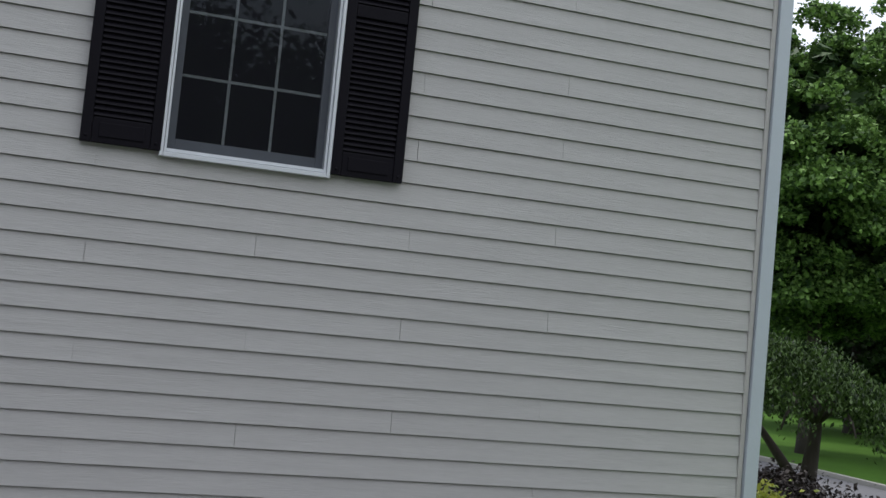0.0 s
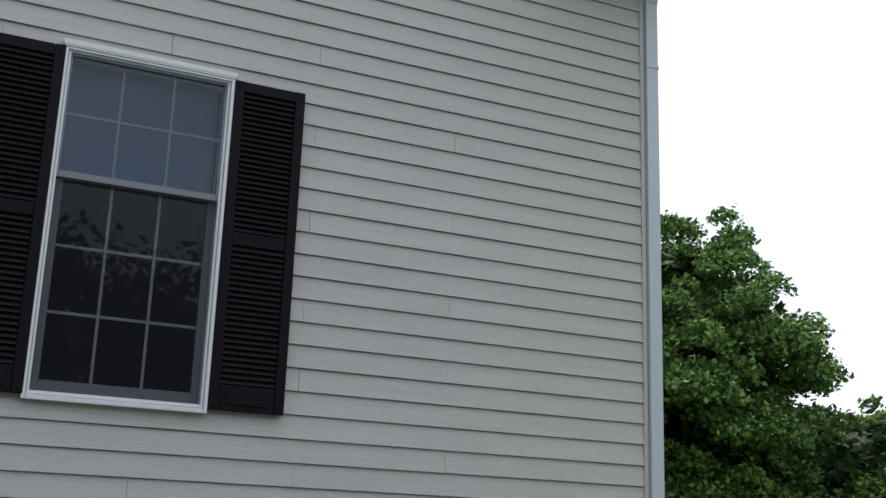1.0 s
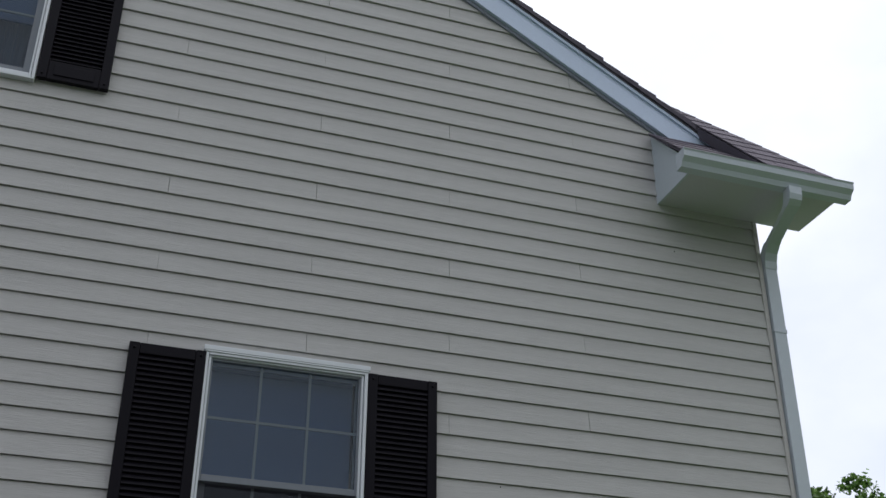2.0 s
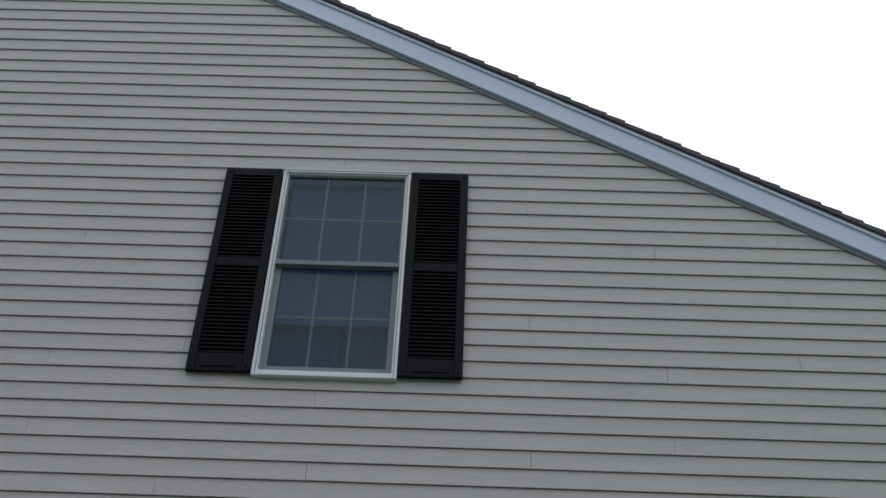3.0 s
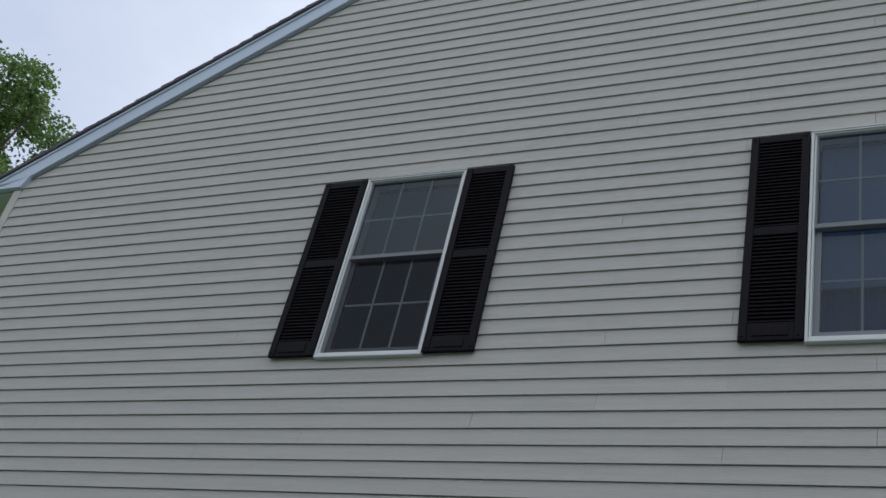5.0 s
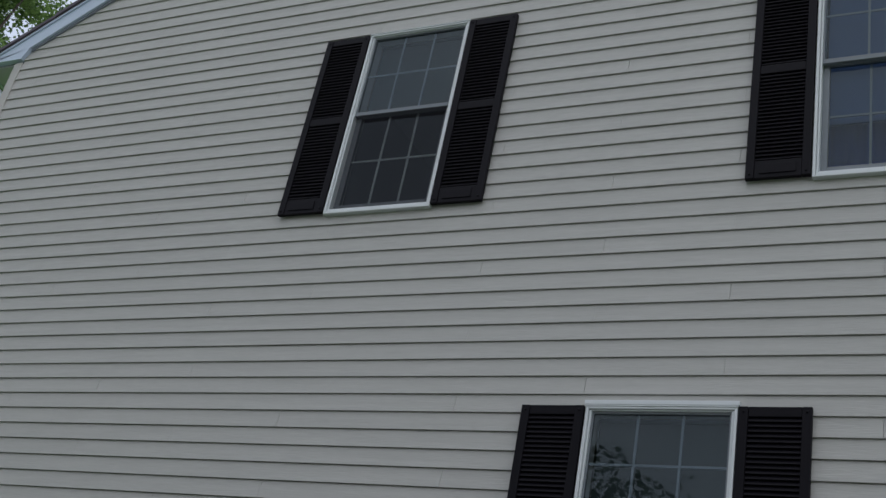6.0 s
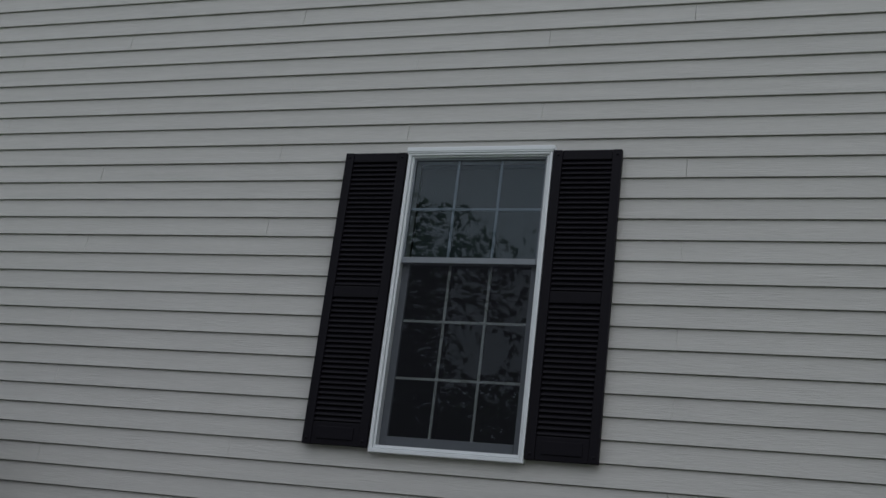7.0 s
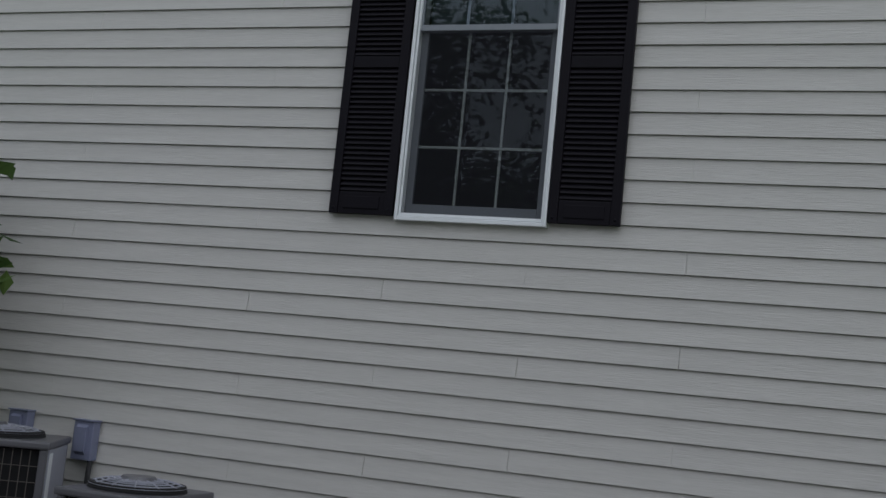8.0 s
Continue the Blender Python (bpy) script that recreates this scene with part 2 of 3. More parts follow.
#            x0      x1     z0     z1     rows of the lower sash
WINDOWS = {
    "window_1": (0.0, 0.862, 2.300, 4.052, 3),
    "window_2": (-1.952, -1.086, 5.513, 7.168, 2),
    "window_3": (-5.338, -4.484, 5.515, 7.164, 2),
    "window_4": (-3.157, -2.293, 2.300, 4.046, 3),
}
VENT = (-4.893, -4.430, 9.435, 10.06)


def course_z(k):
    """The height of a course's lower edge, fitted to the camera's view; the courses are a little narrower in the peak.
    """
    rows = (-12, -4, 0, 6, 12, 16, 22, 26, 30, 36, 42, 44, 76)
    heights = (0.054, 1.018, 1.503, 2.217, 2.939, 3.421, 4.139, 4.612, 5.086, 5.801, 6.511, 6.748, 10.470)
    return float(np.interp(k, rows, heights))


def rake_z(x):
    return APEX_Z - (PITCH if x < APEX_X else PITCH_RIGHT) * abs(x - APEX_X)


def rake_x(z):
    """Where the rake leaves the wall at a height, on both sides."""
    drop = APEX_Z - z
    return max(LEFT, APEX_X - drop / PITCH), min(RIGHT, APEX_X + drop / PITCH_RIGHT)


def spans(z0, z1, joints):
    """The pieces of one course: outlines in x and z between corners, rakes, openings and butt joints."""
    out = []
    (la, ra), (lb, rb) = rake_x(z0), rake_x(z1)
    marks = []
    for a, b, c, d in [w[:4] for w in WINDOWS.values()] + [VENT]:
        if c < z1 - 0.004 and d > z0 + 0.004:
            marks.append((a, b))
            if c > z0 + 0.008:
                out.append((a, b, a, b, z0, c))
            if d < z1 - 0.008:
                out.append((a, b, a, b, d, z1))
    for j in joints:
        if not any(a - 0.02 < j < b + 0.02 for a, b in marks):
            gap = 0.0004 + 0.0010 * abs(math.sin(37.0 * z0 + 11.0 * j)) ** 2
            marks.append((j - gap, j + gap))
    start = None
    edges = []
    for a, b in sorted(marks):
        if a > la + 0.1 and b < ra - 0.1:
            edges.append((start, a))
            start = b
    edges.append((start, None))
    for s, e in edges:
        out.append(((la if s is None else s), (ra if e is None else e), (lb if s is None else s), (rb if e is None else e), z0, z1))
    return out


def joints_of(k):
    """Butt joints sit over the studs, four courses to a round; boards are twelve feet long."""
    firsts = (-2.39, -1.555, -0.295, 0.525)
    first = firsts[k % 4] if k < 10 else firsts[(k + 1) % 4]
    return [first + 3.72 * n for n in (-2, -1, 0, 1)]


# wall behind the boards, open at the windows and the vent
bm = bmesh.new()
for k in range(-12, 76):
    lo, hi = course_z(k), min(course_z(k + 1), APEX_Z - 0.01)
    for la, ra, lb, rb, z0, z1 in spans(lo, hi, ()):
        prism(bm, [(la, z0), (ra, z0), (rb, z1), (lb, z1)], 0.012, 0.16)
wall = setting(part("wall_gable", bm, SIDING), "cream clapboard gable wall of a two-storey house", "wall")
bm = block(bmesh.new(), LEFT - 0.06, RIGHT + 0.02, 0.02, 0.16, -0.3, 0.05)
setting(part("foundation", bm, CONCRETE), "grey concrete foundation under the siding", "foundation")

# other walls of the house, closing it
for name, x0, x1, y0, y1, top in (("wall_east", RIGHT - 0.13, RIGHT + 0.02, 0.165, 9.0, 5.6), ("wall_west", LEFT - 0.09, LEFT + 0.06, 0.165, 9.0, 7.55), ("wall_back", LEFT - 0.09, RIGHT + 0.02, 9.0, 9.15, 5.6)):
    setting(part(name, block(bmesh.new(), x0, x1, y0, y1, -0.3, top), SIDING), "cream outer wall of the house", "wall")

# corner posts
bm = block(bmesh.new(), RIGHT + 0.001, RIGHT + 0.03, -0.016, 0.10, 0.0, 5.52, 0.003)
setting(part("corner_trim", bm, TRIM_CREAM), "narrow cream corner post at the end of the siding", "trim")
bm = block(bmesh.new(), LEFT - 0.095, LEFT - 0.001, -0.018, 0.10, 0.0, 7.53, 0.003)
setting(part("corner_trim", bm, TRIM_CREAM), "cream corner post at the end of the siding", "trim")

# rake boards and roof
for side, end in ((1, 3.22), (-1, -9.76)):
    def line(v0, v1, bm, y0, y1, x_end=end):
        prism(bm, [(APEX_X, APEX_Z + v0), (x_end, rake_z(x_end) + v0), (x_end, rake_z(x_end) + v1), (APEX_X, APEX_Z + v1)], y0, y1)
        return bm
    if side > 0:
        bm = line(0.0, 0.168, bmesh.new(), -0.046, 0.012)
    else:
        bm = bmesh.new()
        prism(bm, [(APEX_X, APEX_Z), (-9.21, rake_z(-9.21)), (-9.27, 7.555), (-9.76, 7.555), (-9.76, rake_z(-9.76) + 0.168), (APEX_X, APEX_Z + 0.168)], -0.046, 0.012)
    rake = setting(part("rake_board", bm, RAKE_WHITE), "blue-white painted rake board along the gable", "trim")
    part("crown_strip", line(0.1685, 0.194, bmesh.new(), -0.060, 0.10), RAKE_WHITE, rake)
    # thin strip coloured as the shade below the rake board
    part("bed_strip", line(-0.030, 0.0, bmesh.new(), -0.022, -0.002, end if side > 0 else -9.20), RAKE_SHADE, rake)
    bm = line(0.1945, 0.206, bmesh.new(), -0.064, 9.1)
    roof = setting(part("roof_deck", bm, SHINGLE), "dark asphalt shingle roof slope above the gable", "roof")
    bm = bmesh.new()
    run = abs(end - APEX_X)
    n = int(run / 0.125)
    for i in range(n):
        a, b = APEX_X + side * i * 0.125, APEX_X + side * min((i + 1.15) * 0.125, run + 0.02)
        o = 0.007 * random.random()
        prism(bm, [(a, rake_z(a) + 0.207), (b, rake_z(b) + 0.207), (b, rake_z(b) + 0.252 + o), (a, rake_z(a) + 0.240)], -0.072 - o, 9.1)
    courses = part("shingle_courses", bm, SHINGLE, roof)
    tagged(courses, kind="stuff")

# eave return with its own small roof and gutter
ret = thing("eave_return", "white boxed eave return with a small shingled roof", "eave", (2.76, 0, 5.5), kind="structure")
bm = block(bmesh.new(), 0.0, 1.04, -0.44, -0.002, 0.0, 0.02)
part("soffit", bm, SOFFIT, ret)
bm = block(bmesh.new(), 0.0, 1.04, -0.462, -0.441, -0.015, 0.10)
part("fascia", bm, TRIM_WHITE, ret)
bm = along_x(bmesh.new(), [(-0.002, 0.0), (-0.44, 0.0), (-0.44, 0.07), (-0.002, 0.53)], -0.018, -0.001)
part("end_panel", bm, TRIM_WHITE, ret)
bm = along_x(bmesh.new(), [(-0.002, 0.03), (-0.43, 0.03), (-0.43, 0.06), (-0.002, 0.48)], 0.002, 1.02)
part("core", bm, SOFFIT, ret)


def shingle_field(parent, low_l, low_r, top_l, top_r, rows, width):
    """Overlapping shingles between a lower and an upper edge."""
    for j in range(rows):
        f0, f1 = j / rows, min((j + 1.25) / rows, 1.0)
        a0, b0 = Vector(low_l).lerp(Vector(top_l), f0), Vector(low_r).lerp(Vector(top_r), f0)
        a1, b1 = Vector(low_l).lerp(Vector(top_l), f1), Vector(low_r).lerp(Vector(top_r), f1)
        n = max(1, round((b0 - a0).length / width))
        out = (b0 - a0).cross(a1 - a0)
        out = out.normalized() if out.length > 1e-6 else Vector((0, -0.7, 0.7))
        marks = [0.0] + [min(1.0, (i + (0.5 if j % 2 else 1.0)) / n) for i in range(n)]
        marks = sorted(set(marks + [1.0]))
        for u0, u1 in zip(marks, marks[1:]):
            if u1 - u0 < 0.05:
                continue
            g = 0.004 / max(0.05, (b0 - a0).length)
            q = [a0.lerp(b0, u0 + g), a0.lerp(b0, u1 - g), a1.lerp(b1, u1 - g), a1.lerp(b1, u0 + g)]
            bm = bmesh.new()
            lower = [bm.verts.new(p) for p in q]
            upper = [bm.verts.new(p + out * (0.008 if i < 2 else 0.003)) for i, p in enumerate(q)]
            bm.faces.new(lower[::-1])
            bm.faces.new(upper)
            for i in range(4):
                bm.faces.new((lower[i], lower[(i + 1) % 4], upper[(i + 1) % 4], upper[i]))
            part("shingle", bm, SHINGLE, parent)


small_roof = part("small_roof", along_x(bmesh.new(), [(-0.50, 0.045), (-0.04, 0.50), (-0.04, 0.515), (-0.50, 0.06)], -0.05, 0.58), SHINGLE, ret)
shingle_field(small_roof, (-0.06, -0.51, 0.06), (0.57, -0.51, 0.06), (-0.06, -0.04, 0.515), (0.57, -0.04, 0.515), 6, 0.2)
hip = bmesh.new()
quad = [(0.56, -0.51, 0.05), (1.10, -0.51, 0.05), (0.20, 0.17, 0.955), (0.15, 0.17, 0.955)]
top = [hip.verts.new(p) for p in quad]
low = [hip.verts.new((x, y + 0.06, z - 0.03)) for x, y, z in quad]
hip.faces.new(top)
hip.faces.new(low[::-1])
for i in range(4):
    hip.faces.new((top[i], top[(i + 1) % 4], low[(i + 1) % 4], low[i]))
hip_roof = part("hip_roof", hip, SHINGLE, ret)
shingle_field(hip_roof, (0.56, -0.515, 0.058), (1.10, -0.515, 0.058), (0.15, 0.165, 0.963), (0.22, 0.165, 0.963), 11, 0.2)

gutter = thing("gutter", "white aluminium gutter along the eave return", "gutter", (2.62, -0.465, 5.445))
profile = [(0.0, 0.0), (-0.06, 0.0), (-0.075, 0.03), (-0.105, 0.055), (-0.11, 0.09), (-0.118, 0.10), (-0.10, 0.10), (-0.095, 0.06), (-0.065, 0.035), (-0.055, 0.006), (-0.006, 0.006), (-0.006, 0.115), (0.0, 0.115)]
part("trough", along_x(bmesh.new(), profile, 0.0, 1.20), TRIM_WHITE, gutter)
for x in (0.002, 1.194):
    part("end_cap", along_x(bmesh.new(), [(-0.001, 0.001), (-0.06, 0.001), (-0.075, 0.03), (-0.105, 0.06), (-0.11, 0.11), (-0.001, 0.11)], x, x + 0.004), TRIM_WHITE, gutter)

spout = thing("downspout", "pale blue-white aluminium downspout at the house corner", "downspout", (RIGHT + 0.080, -0.005, 0.0))


def square_pipe(bm, points, half_w, half_d):
    rings = []
    for i, p in enumerate(points):
        p = Vector(p)
        rings.append([bm.verts.new(p + Vector((sx * half_w, sy[0], sy[1]))) for sx, sy in zip((-1, 1, 1, -1), half_d[i])])
    for a, b in zip(rings, rings[1:]):
        for k in range(4):
            bm.faces.new((a[k], a[(k + 1) % 4], b[(k + 1) % 4], b[k]))
    bm.faces.new(rings[0])
    bm.faces.new(rings[-1][::-1])
    return bm


def level(d):
    return [(-d, 0), (-d, 0), (d, 0), (d, 0)]


part("pipe", square_pipe(bmesh.new(), [(0, 0, 0.12), (0, 0, 2.6), (0, 0, 5.17)], 0.042, [level(0.03)] * 3), TRIM_WHITE, spout)
part("lower_elbow", square_pipe(bmesh.new(), [(0, 0, 5.15), (0, -0.006, 5.20), (-0.006, -0.03, 5.245), (-0.020, -0.09, 5.28), (-0.030, -0.13, 5.292)], 0.044, [level(0.033), level(0.034), level(0.036), level(0.036), level(0.034)]), TRIM_WHITE, spout)
part("offset", square_pipe(bmesh.new(), [(-0.024, -0.10, 5.282), (-0.10, -0.42, 5.335)], 0.041, [level(0.033)] * 2), TRIM_WHITE, spout)
part("upper_elbow", square_pipe(bmesh.new(), [(-0.095, -0.40, 5.331), (-0.105, -0.455, 5.342), (-0.113, -0.492, 5.365), (-0.115, -0.505, 5.40), (-0.115, -0.508, 5.45)], 0.044, [level(0.036)] * 5), TRIM_WHITE, spout)
for z in (0.6, 4.7):
    part("strap", block(bmesh.new(), -0.046, 0.046, -0.034, 0.034, z, z + 0.025), TRIM_WHITE, spout)

# eave end at the far corner
left_eave = thing("eave_end", "white soffit at the low end of the roof", "eave", (-9.355, 0, 7.53), kind="structure")
part("soffit", block(bmesh.new(), -0.41, -0.002, 0.014, 8.9, 0.0, 0.02), SOFFIT, left_eave)
part("fascia", block(bmesh.new(), -0.43, -0.411, 0.014, 8.9, -0.01, 0.16), TRIM_WHITE, left_eave)
gut = thing("gutter", "white aluminium gutter along the far eave", "gutter", (-9.80, 0.0, 7.56))
bm = bmesh.new()
prism(bm, [(0.0, 0.0), (-0.07, 0.0), (-0.10, 0.05), (-0.115, 0.115), (-0.10, 0.115), (-0.06, 0.01), (-0.01, 0.01), (-0.01, 0.115), (0.0, 0.115)], -0.03, 8.9)
part("trough", bm, TRIM_WHITE, gut)
sp2 = thing("downspout", "white aluminium downspout at the far house corner", "downspout", (-9.42, 0.06, 0.0))
part("pipe", square_pipe(bmesh.new(), [(0, 0, 0.1), (0, 0, 7.10)], 0.042, [level(0.03)] * 2), TRIM_WHITE, sp2)
bm = bmesh.new()
tube(bm, [(0, 0, 7.06), (-0.02, 0, 7.16), (-0.12, 0.0, 7.27), (-0.33, 0.0, 7.39), (-0.42, 0.0, 7.46), (-0.43, 0.0, 7.57)], [0.05] * 6, 8)
part("elbow", bm, TRIM_WHITE, sp2)


# ---------------------------------------------------------------- windows
def louvre_shutter(name, x, z0, z1, group):
    """A louvred plastic shutter: two stiles, three rails, two fields of louvres."""
    w, h = 0.385, z1 - z0
    ob = thing("shutter", "black louvred plastic shutter beside a window", "shutter", (x, -0.014, z0), group=group)
    for a, b in ((0.0, 0.052), (w - 0.052, w)):
        part("stile", block(bmesh.new(), a, b, -0.034, 0.0, 0.0, h, 0.004), SHUTTER, ob)
    mid = h * 0.505
    rails = ((0.0, 0.125), (mid - 0.033, mid + 0.033), (h - 0.058, h))
    for a, b in rails:
        part("rail", block(bmesh.new(), 0.053, w - 0.053, -0.030, -0.001, a, b, 0.004), SHUTTER, ob)
    part("raised_panel", block(bmesh.new(), 0.085, w - 0.085, -0.036, -0.029, 0.03, 0.10, 0.003), SHUTTER, ob)
    part("back_panel", block(bmesh.new(), 0.05, w - 0.05, -0.008, -0.002, 0.12, h - 0.055), SHUTTER, ob)
    bm = bmesh.new()
    along_x(bm, [(-0.030, 0.0), (-0.029, 0.004), (-0.015, 0.0255), (-0.011, 0.0255), (-0.012, 0.004)], 0.0535, w - 0.0535)
    bmesh.ops.recalc_face_normals(bm, faces=bm.faces)
    slat = bpy.data.meshes.new("louvre")
    bm.to_mesh(slat)
    bm.free()
    slat.materials.append(SHUTTER)
    for lo, hi in ((0.128, mid - 0.036), (mid + 0.036, h - 0.060)):
        n = int((hi - lo) / 0.0285)
        for i in range(n):
            s = new("louvre", slat)
            s.parent, s.location = ob, (0, 0, lo + (i + 0.15) * (hi - lo) / n)
    for sx in (0.026, w - 0.026):
        for sz in (0.03, h - 0.03):
            bm = bmesh.new()
            bmesh.ops.create_uvsphere(bm, u_segments=8, v_segments=5, radius=0.008, matrix=pose(sx, -0.034, sz))
            part("screw", bm, SHUTTER, ob)
    return ob


def double_hung(name, x0, x1, z0, z1, low_rows, meet, shade_to, curtain):
    """A white double-hung window: stepped trim, two sashes with bars, glass, and the room behind."""
    w, h = x1 - x0, z1 - z0
    ob = setting(thing(name, "", "", (x0, 0, z0)), "white double-hung window with divided panes and dark room behind", "window")
    frame_ob = new("window_frame")
    frame_ob.parent = ob
    trims = (("jamb", 0.0, 0.018, 0.0, h), ("jamb", w - 0.018, w, 0.0, h), ("head", 0.0185, w - 0.0185, h - 0.014, h), ("sill", 0.0185, w - 0.0185, 0.0, 0.022))
    for nm, a, b, c, d in trims:
        part(nm, block(bmesh.new(), a, b, -0.045, 0.10, c, d, 0.003), VINYL, frame_ob)
    part("head_strip", block(bmesh.new(), -0.003, w + 0.003, -0.05, -0.012, h + 0.001, h + 0.008), VINYL, frame_ob)
    if low_rows == 3:
        part("drip_cap", block(bmesh.new(), -0.010, w + 0.010, -0.052, -0.008, h + 0.009, h + 0.036, 0.003), VINYL, frame_ob)
    for nm, a, b, c, d in (("inner_jamb", 0.021, 0.033, 0.024, h - 0.016), ("inner_jamb", w - 0.033, w - 0.021, 0.024, h - 0.016), ("inner_head", 0.0335, w - 0.0335, h - 0.023, h - 0.016), ("inner_sill", 0.0335, w - 0.0335, 0.025, 0.042)):
        part(nm, block(bmesh.new(), a, b, -0.034, 0.10, c, d, 0.002), VINYL, frame_ob)
    m = meet - z0
    # upper sash in front, lower sash behind
    for tag, lo, hi, y, rows, stile, foot in (("upper_sash", m - 0.018, h - 0.0235, -0.020, 2, 0.011, 0.034), ("lower_sash", 0.0455, m + 0.016, 0.016, low_rows, 0.040, 0.055)):
        a, b = 0.0335, w - 0.0335
        sash = new(tag)
        sash.parent = ob
        head = 0.012 if tag == "upper_sash" else 0.032
        part("stile", block(bmesh.new(), a, a + stile, y, y + 0.03, lo, hi, 0.002), SASH_SHADED, sash)
        part("stile", block(bmesh.new(), b - stile, b, y, y + 0.03, lo, hi, 0.002), SASH_SHADED, sash)
        part("rail", block(bmesh.new(), a + stile + 0.0005, b - stile - 0.0005, y - 0.002, y + 0.028, lo, lo + foot, 0.002), SASH_SHADED, sash)
        part("rail", block(bmesh.new(), a + stile + 0.0005, b - stile - 0.0005, y - 0.002, y + 0.028, hi - head, hi, 0.002), SASH_SHADED, sash)
        ga, gb, gl, gh = a + stile, b - stile, lo + foot, hi - head
        sheet = bmesh.new()
        sheet.faces.new([sheet.verts.new(p) for p in ((ga - 0.004, y + 0.012, gl - 0.004), (gb + 0.004, y + 0.012, gl - 0.004), (gb + 0.004, y + 0.012, gh + 0.004), (ga - 0.004, y + 0.012, gh + 0.004))])
        pane_mesh = bpy.data.meshes.new("pane")
        sheet.to_mesh(pane_mesh)
        sheet.free()
        pane_mesh.materials.append(GLASS)
        pane = new("pane", pane_mesh)
        pane.parent = sash
        pane.visible_shadow = False
        for i in (1, 2):
            x = ga + (gb - ga) * i / 3
            part("muntin", block(bmesh.new(), x - 0.007, x + 0.007, y + 0.018, y + 0.026, gl, gh), MUNTIN_DIM if tag == "upper_sash" or curtain else MUNTIN, sash)
        for i in range(1, rows):
            z = gl + (gh - gl) * i / rows
            for s in range(3):
                xa, xb = ga + (gb - ga) * s / 3, ga + (gb - ga) * (s + 1) / 3
                part("muntin", block(bmesh.new(), xa + (0.0075 if s else 0), xb - (0.0075 if s < 2 else 0), y + 0.018, y + 0.026, z - 0.007, z + 0.007), MUNTIN_DIM if tag == "upper_sash" or curtain else MUNTIN, sash)
    if not curtain:
        # unseen mesh, added to dim the reflections in the lower panes
        mesh_sheet = bmesh.new()
        mesh_sheet.faces.new([mesh_sheet.verts.new(p) for p in ((0.034, -0.028, 0.043), (w - 0.034, -0.028, 0.043), (w - 0.034, -0.028, m - 0.019), (0.034, -0.028, m - 0.019))])
        part("insect_screen", mesh_sheet, SCREEN, ob, "fine grey insect screen added to dim the lower sash")
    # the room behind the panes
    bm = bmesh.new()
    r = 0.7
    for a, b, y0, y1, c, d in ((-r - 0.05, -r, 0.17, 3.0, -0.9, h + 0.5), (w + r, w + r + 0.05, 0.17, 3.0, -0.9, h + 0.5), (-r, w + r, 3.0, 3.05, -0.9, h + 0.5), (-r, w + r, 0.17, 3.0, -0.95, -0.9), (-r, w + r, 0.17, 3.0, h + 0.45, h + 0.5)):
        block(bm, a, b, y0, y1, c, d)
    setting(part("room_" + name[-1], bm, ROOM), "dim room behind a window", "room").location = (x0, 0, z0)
    if shade_to:
        cloth, label = (SHADE, "blue roller shade toned with reflected sky, drawn partly down inside a window") if x0 > -2.0 else (SHADE_GREY, "grey roller shade drawn partly down inside a window")
        sh = thing("roller_shade", label, "window shade", (x0, 0.09, z0))
        part("cloth", block(bmesh.new(), 0.05, w - 0.05, 0.0, 0.003, shade_to - z0 + 0.02, h - 0.05), cloth, sh)
        part("hem_bar", block(bmesh.new(), 0.05, w - 0.05, -0.006, 0.009, shade_to - z0, shade_to - z0 + 0.0195, 0.002), cloth, sh)
        bm = bmesh.new()
        tube(bm, [(0.05, 0.005, h - 0.03), (w - 0.05, 0.005, h - 0.03)], [0.02, 0.02], 10)
        part("roller", bm, cloth, sh)
    if curtain:
        cu = thing("curtain", "blue cloth curtain hanging inside a window", "curtain", (x0, 0.16, z0))
        for xa, xb, cloth in ((0.04, 0.50, CURTAIN), (0.52, w - 0.04, CURTAIN_PALE)):
            bm = bmesh.new()
            n = 28
            lows = [bm.verts.new((xa + (xb - xa) * i / n, 0.018 * math.sin(i * 1.35) + 0.008 * math.sin(i * 0.6), 0.0)) for i in range(n + 1)]
            tops = [bm.verts.new((v.co.x, v.co.y * 0.7, h)) for v in lows]
            for i in range(n):
                bm.faces.new((lows[i], lows[i + 1], tops[i + 1], tops[i]))
            bmesh.ops.solidify(bm, geom=bm.faces[:], thickness=0.003)
            part("panel", bm, cloth, cu, smooth=True)
    return ob


SHUTTERS = {"window_1": (-0.372, 0.862, 2.322, 4.052), "window_2": (-2.338, -1.082, 5.533, 7.172), "window_3": (-5.726, -4.482, 5.533, 7.166), "window_4": (-3.546, -2.290, 2.322, 4.052)}
MEET = {"window_1": 3.40, "window_2": 6.39, "window_3": 6.41, "window_4": 3.40}
DRAWN = {"window_1": 3.42, "window_2": 5.97, "window_3": 6.50, "window_4": 3.42}
for wname, (x0, x1, z0, z1, rows) in WINDOWS.items():
    double_hung(wname, x0, x1, z0, z1, rows, MEET[wname], DRAWN[wname], wname == "window_2")
    xa, xb, sa, sb = SHUTTERS[wname]
    louvre_shutter("shutter", xa - 0.008, sa, sb, "shutters")
    louvre_shutter("shutter", xb + 0.002, sa, sb, "shutters")

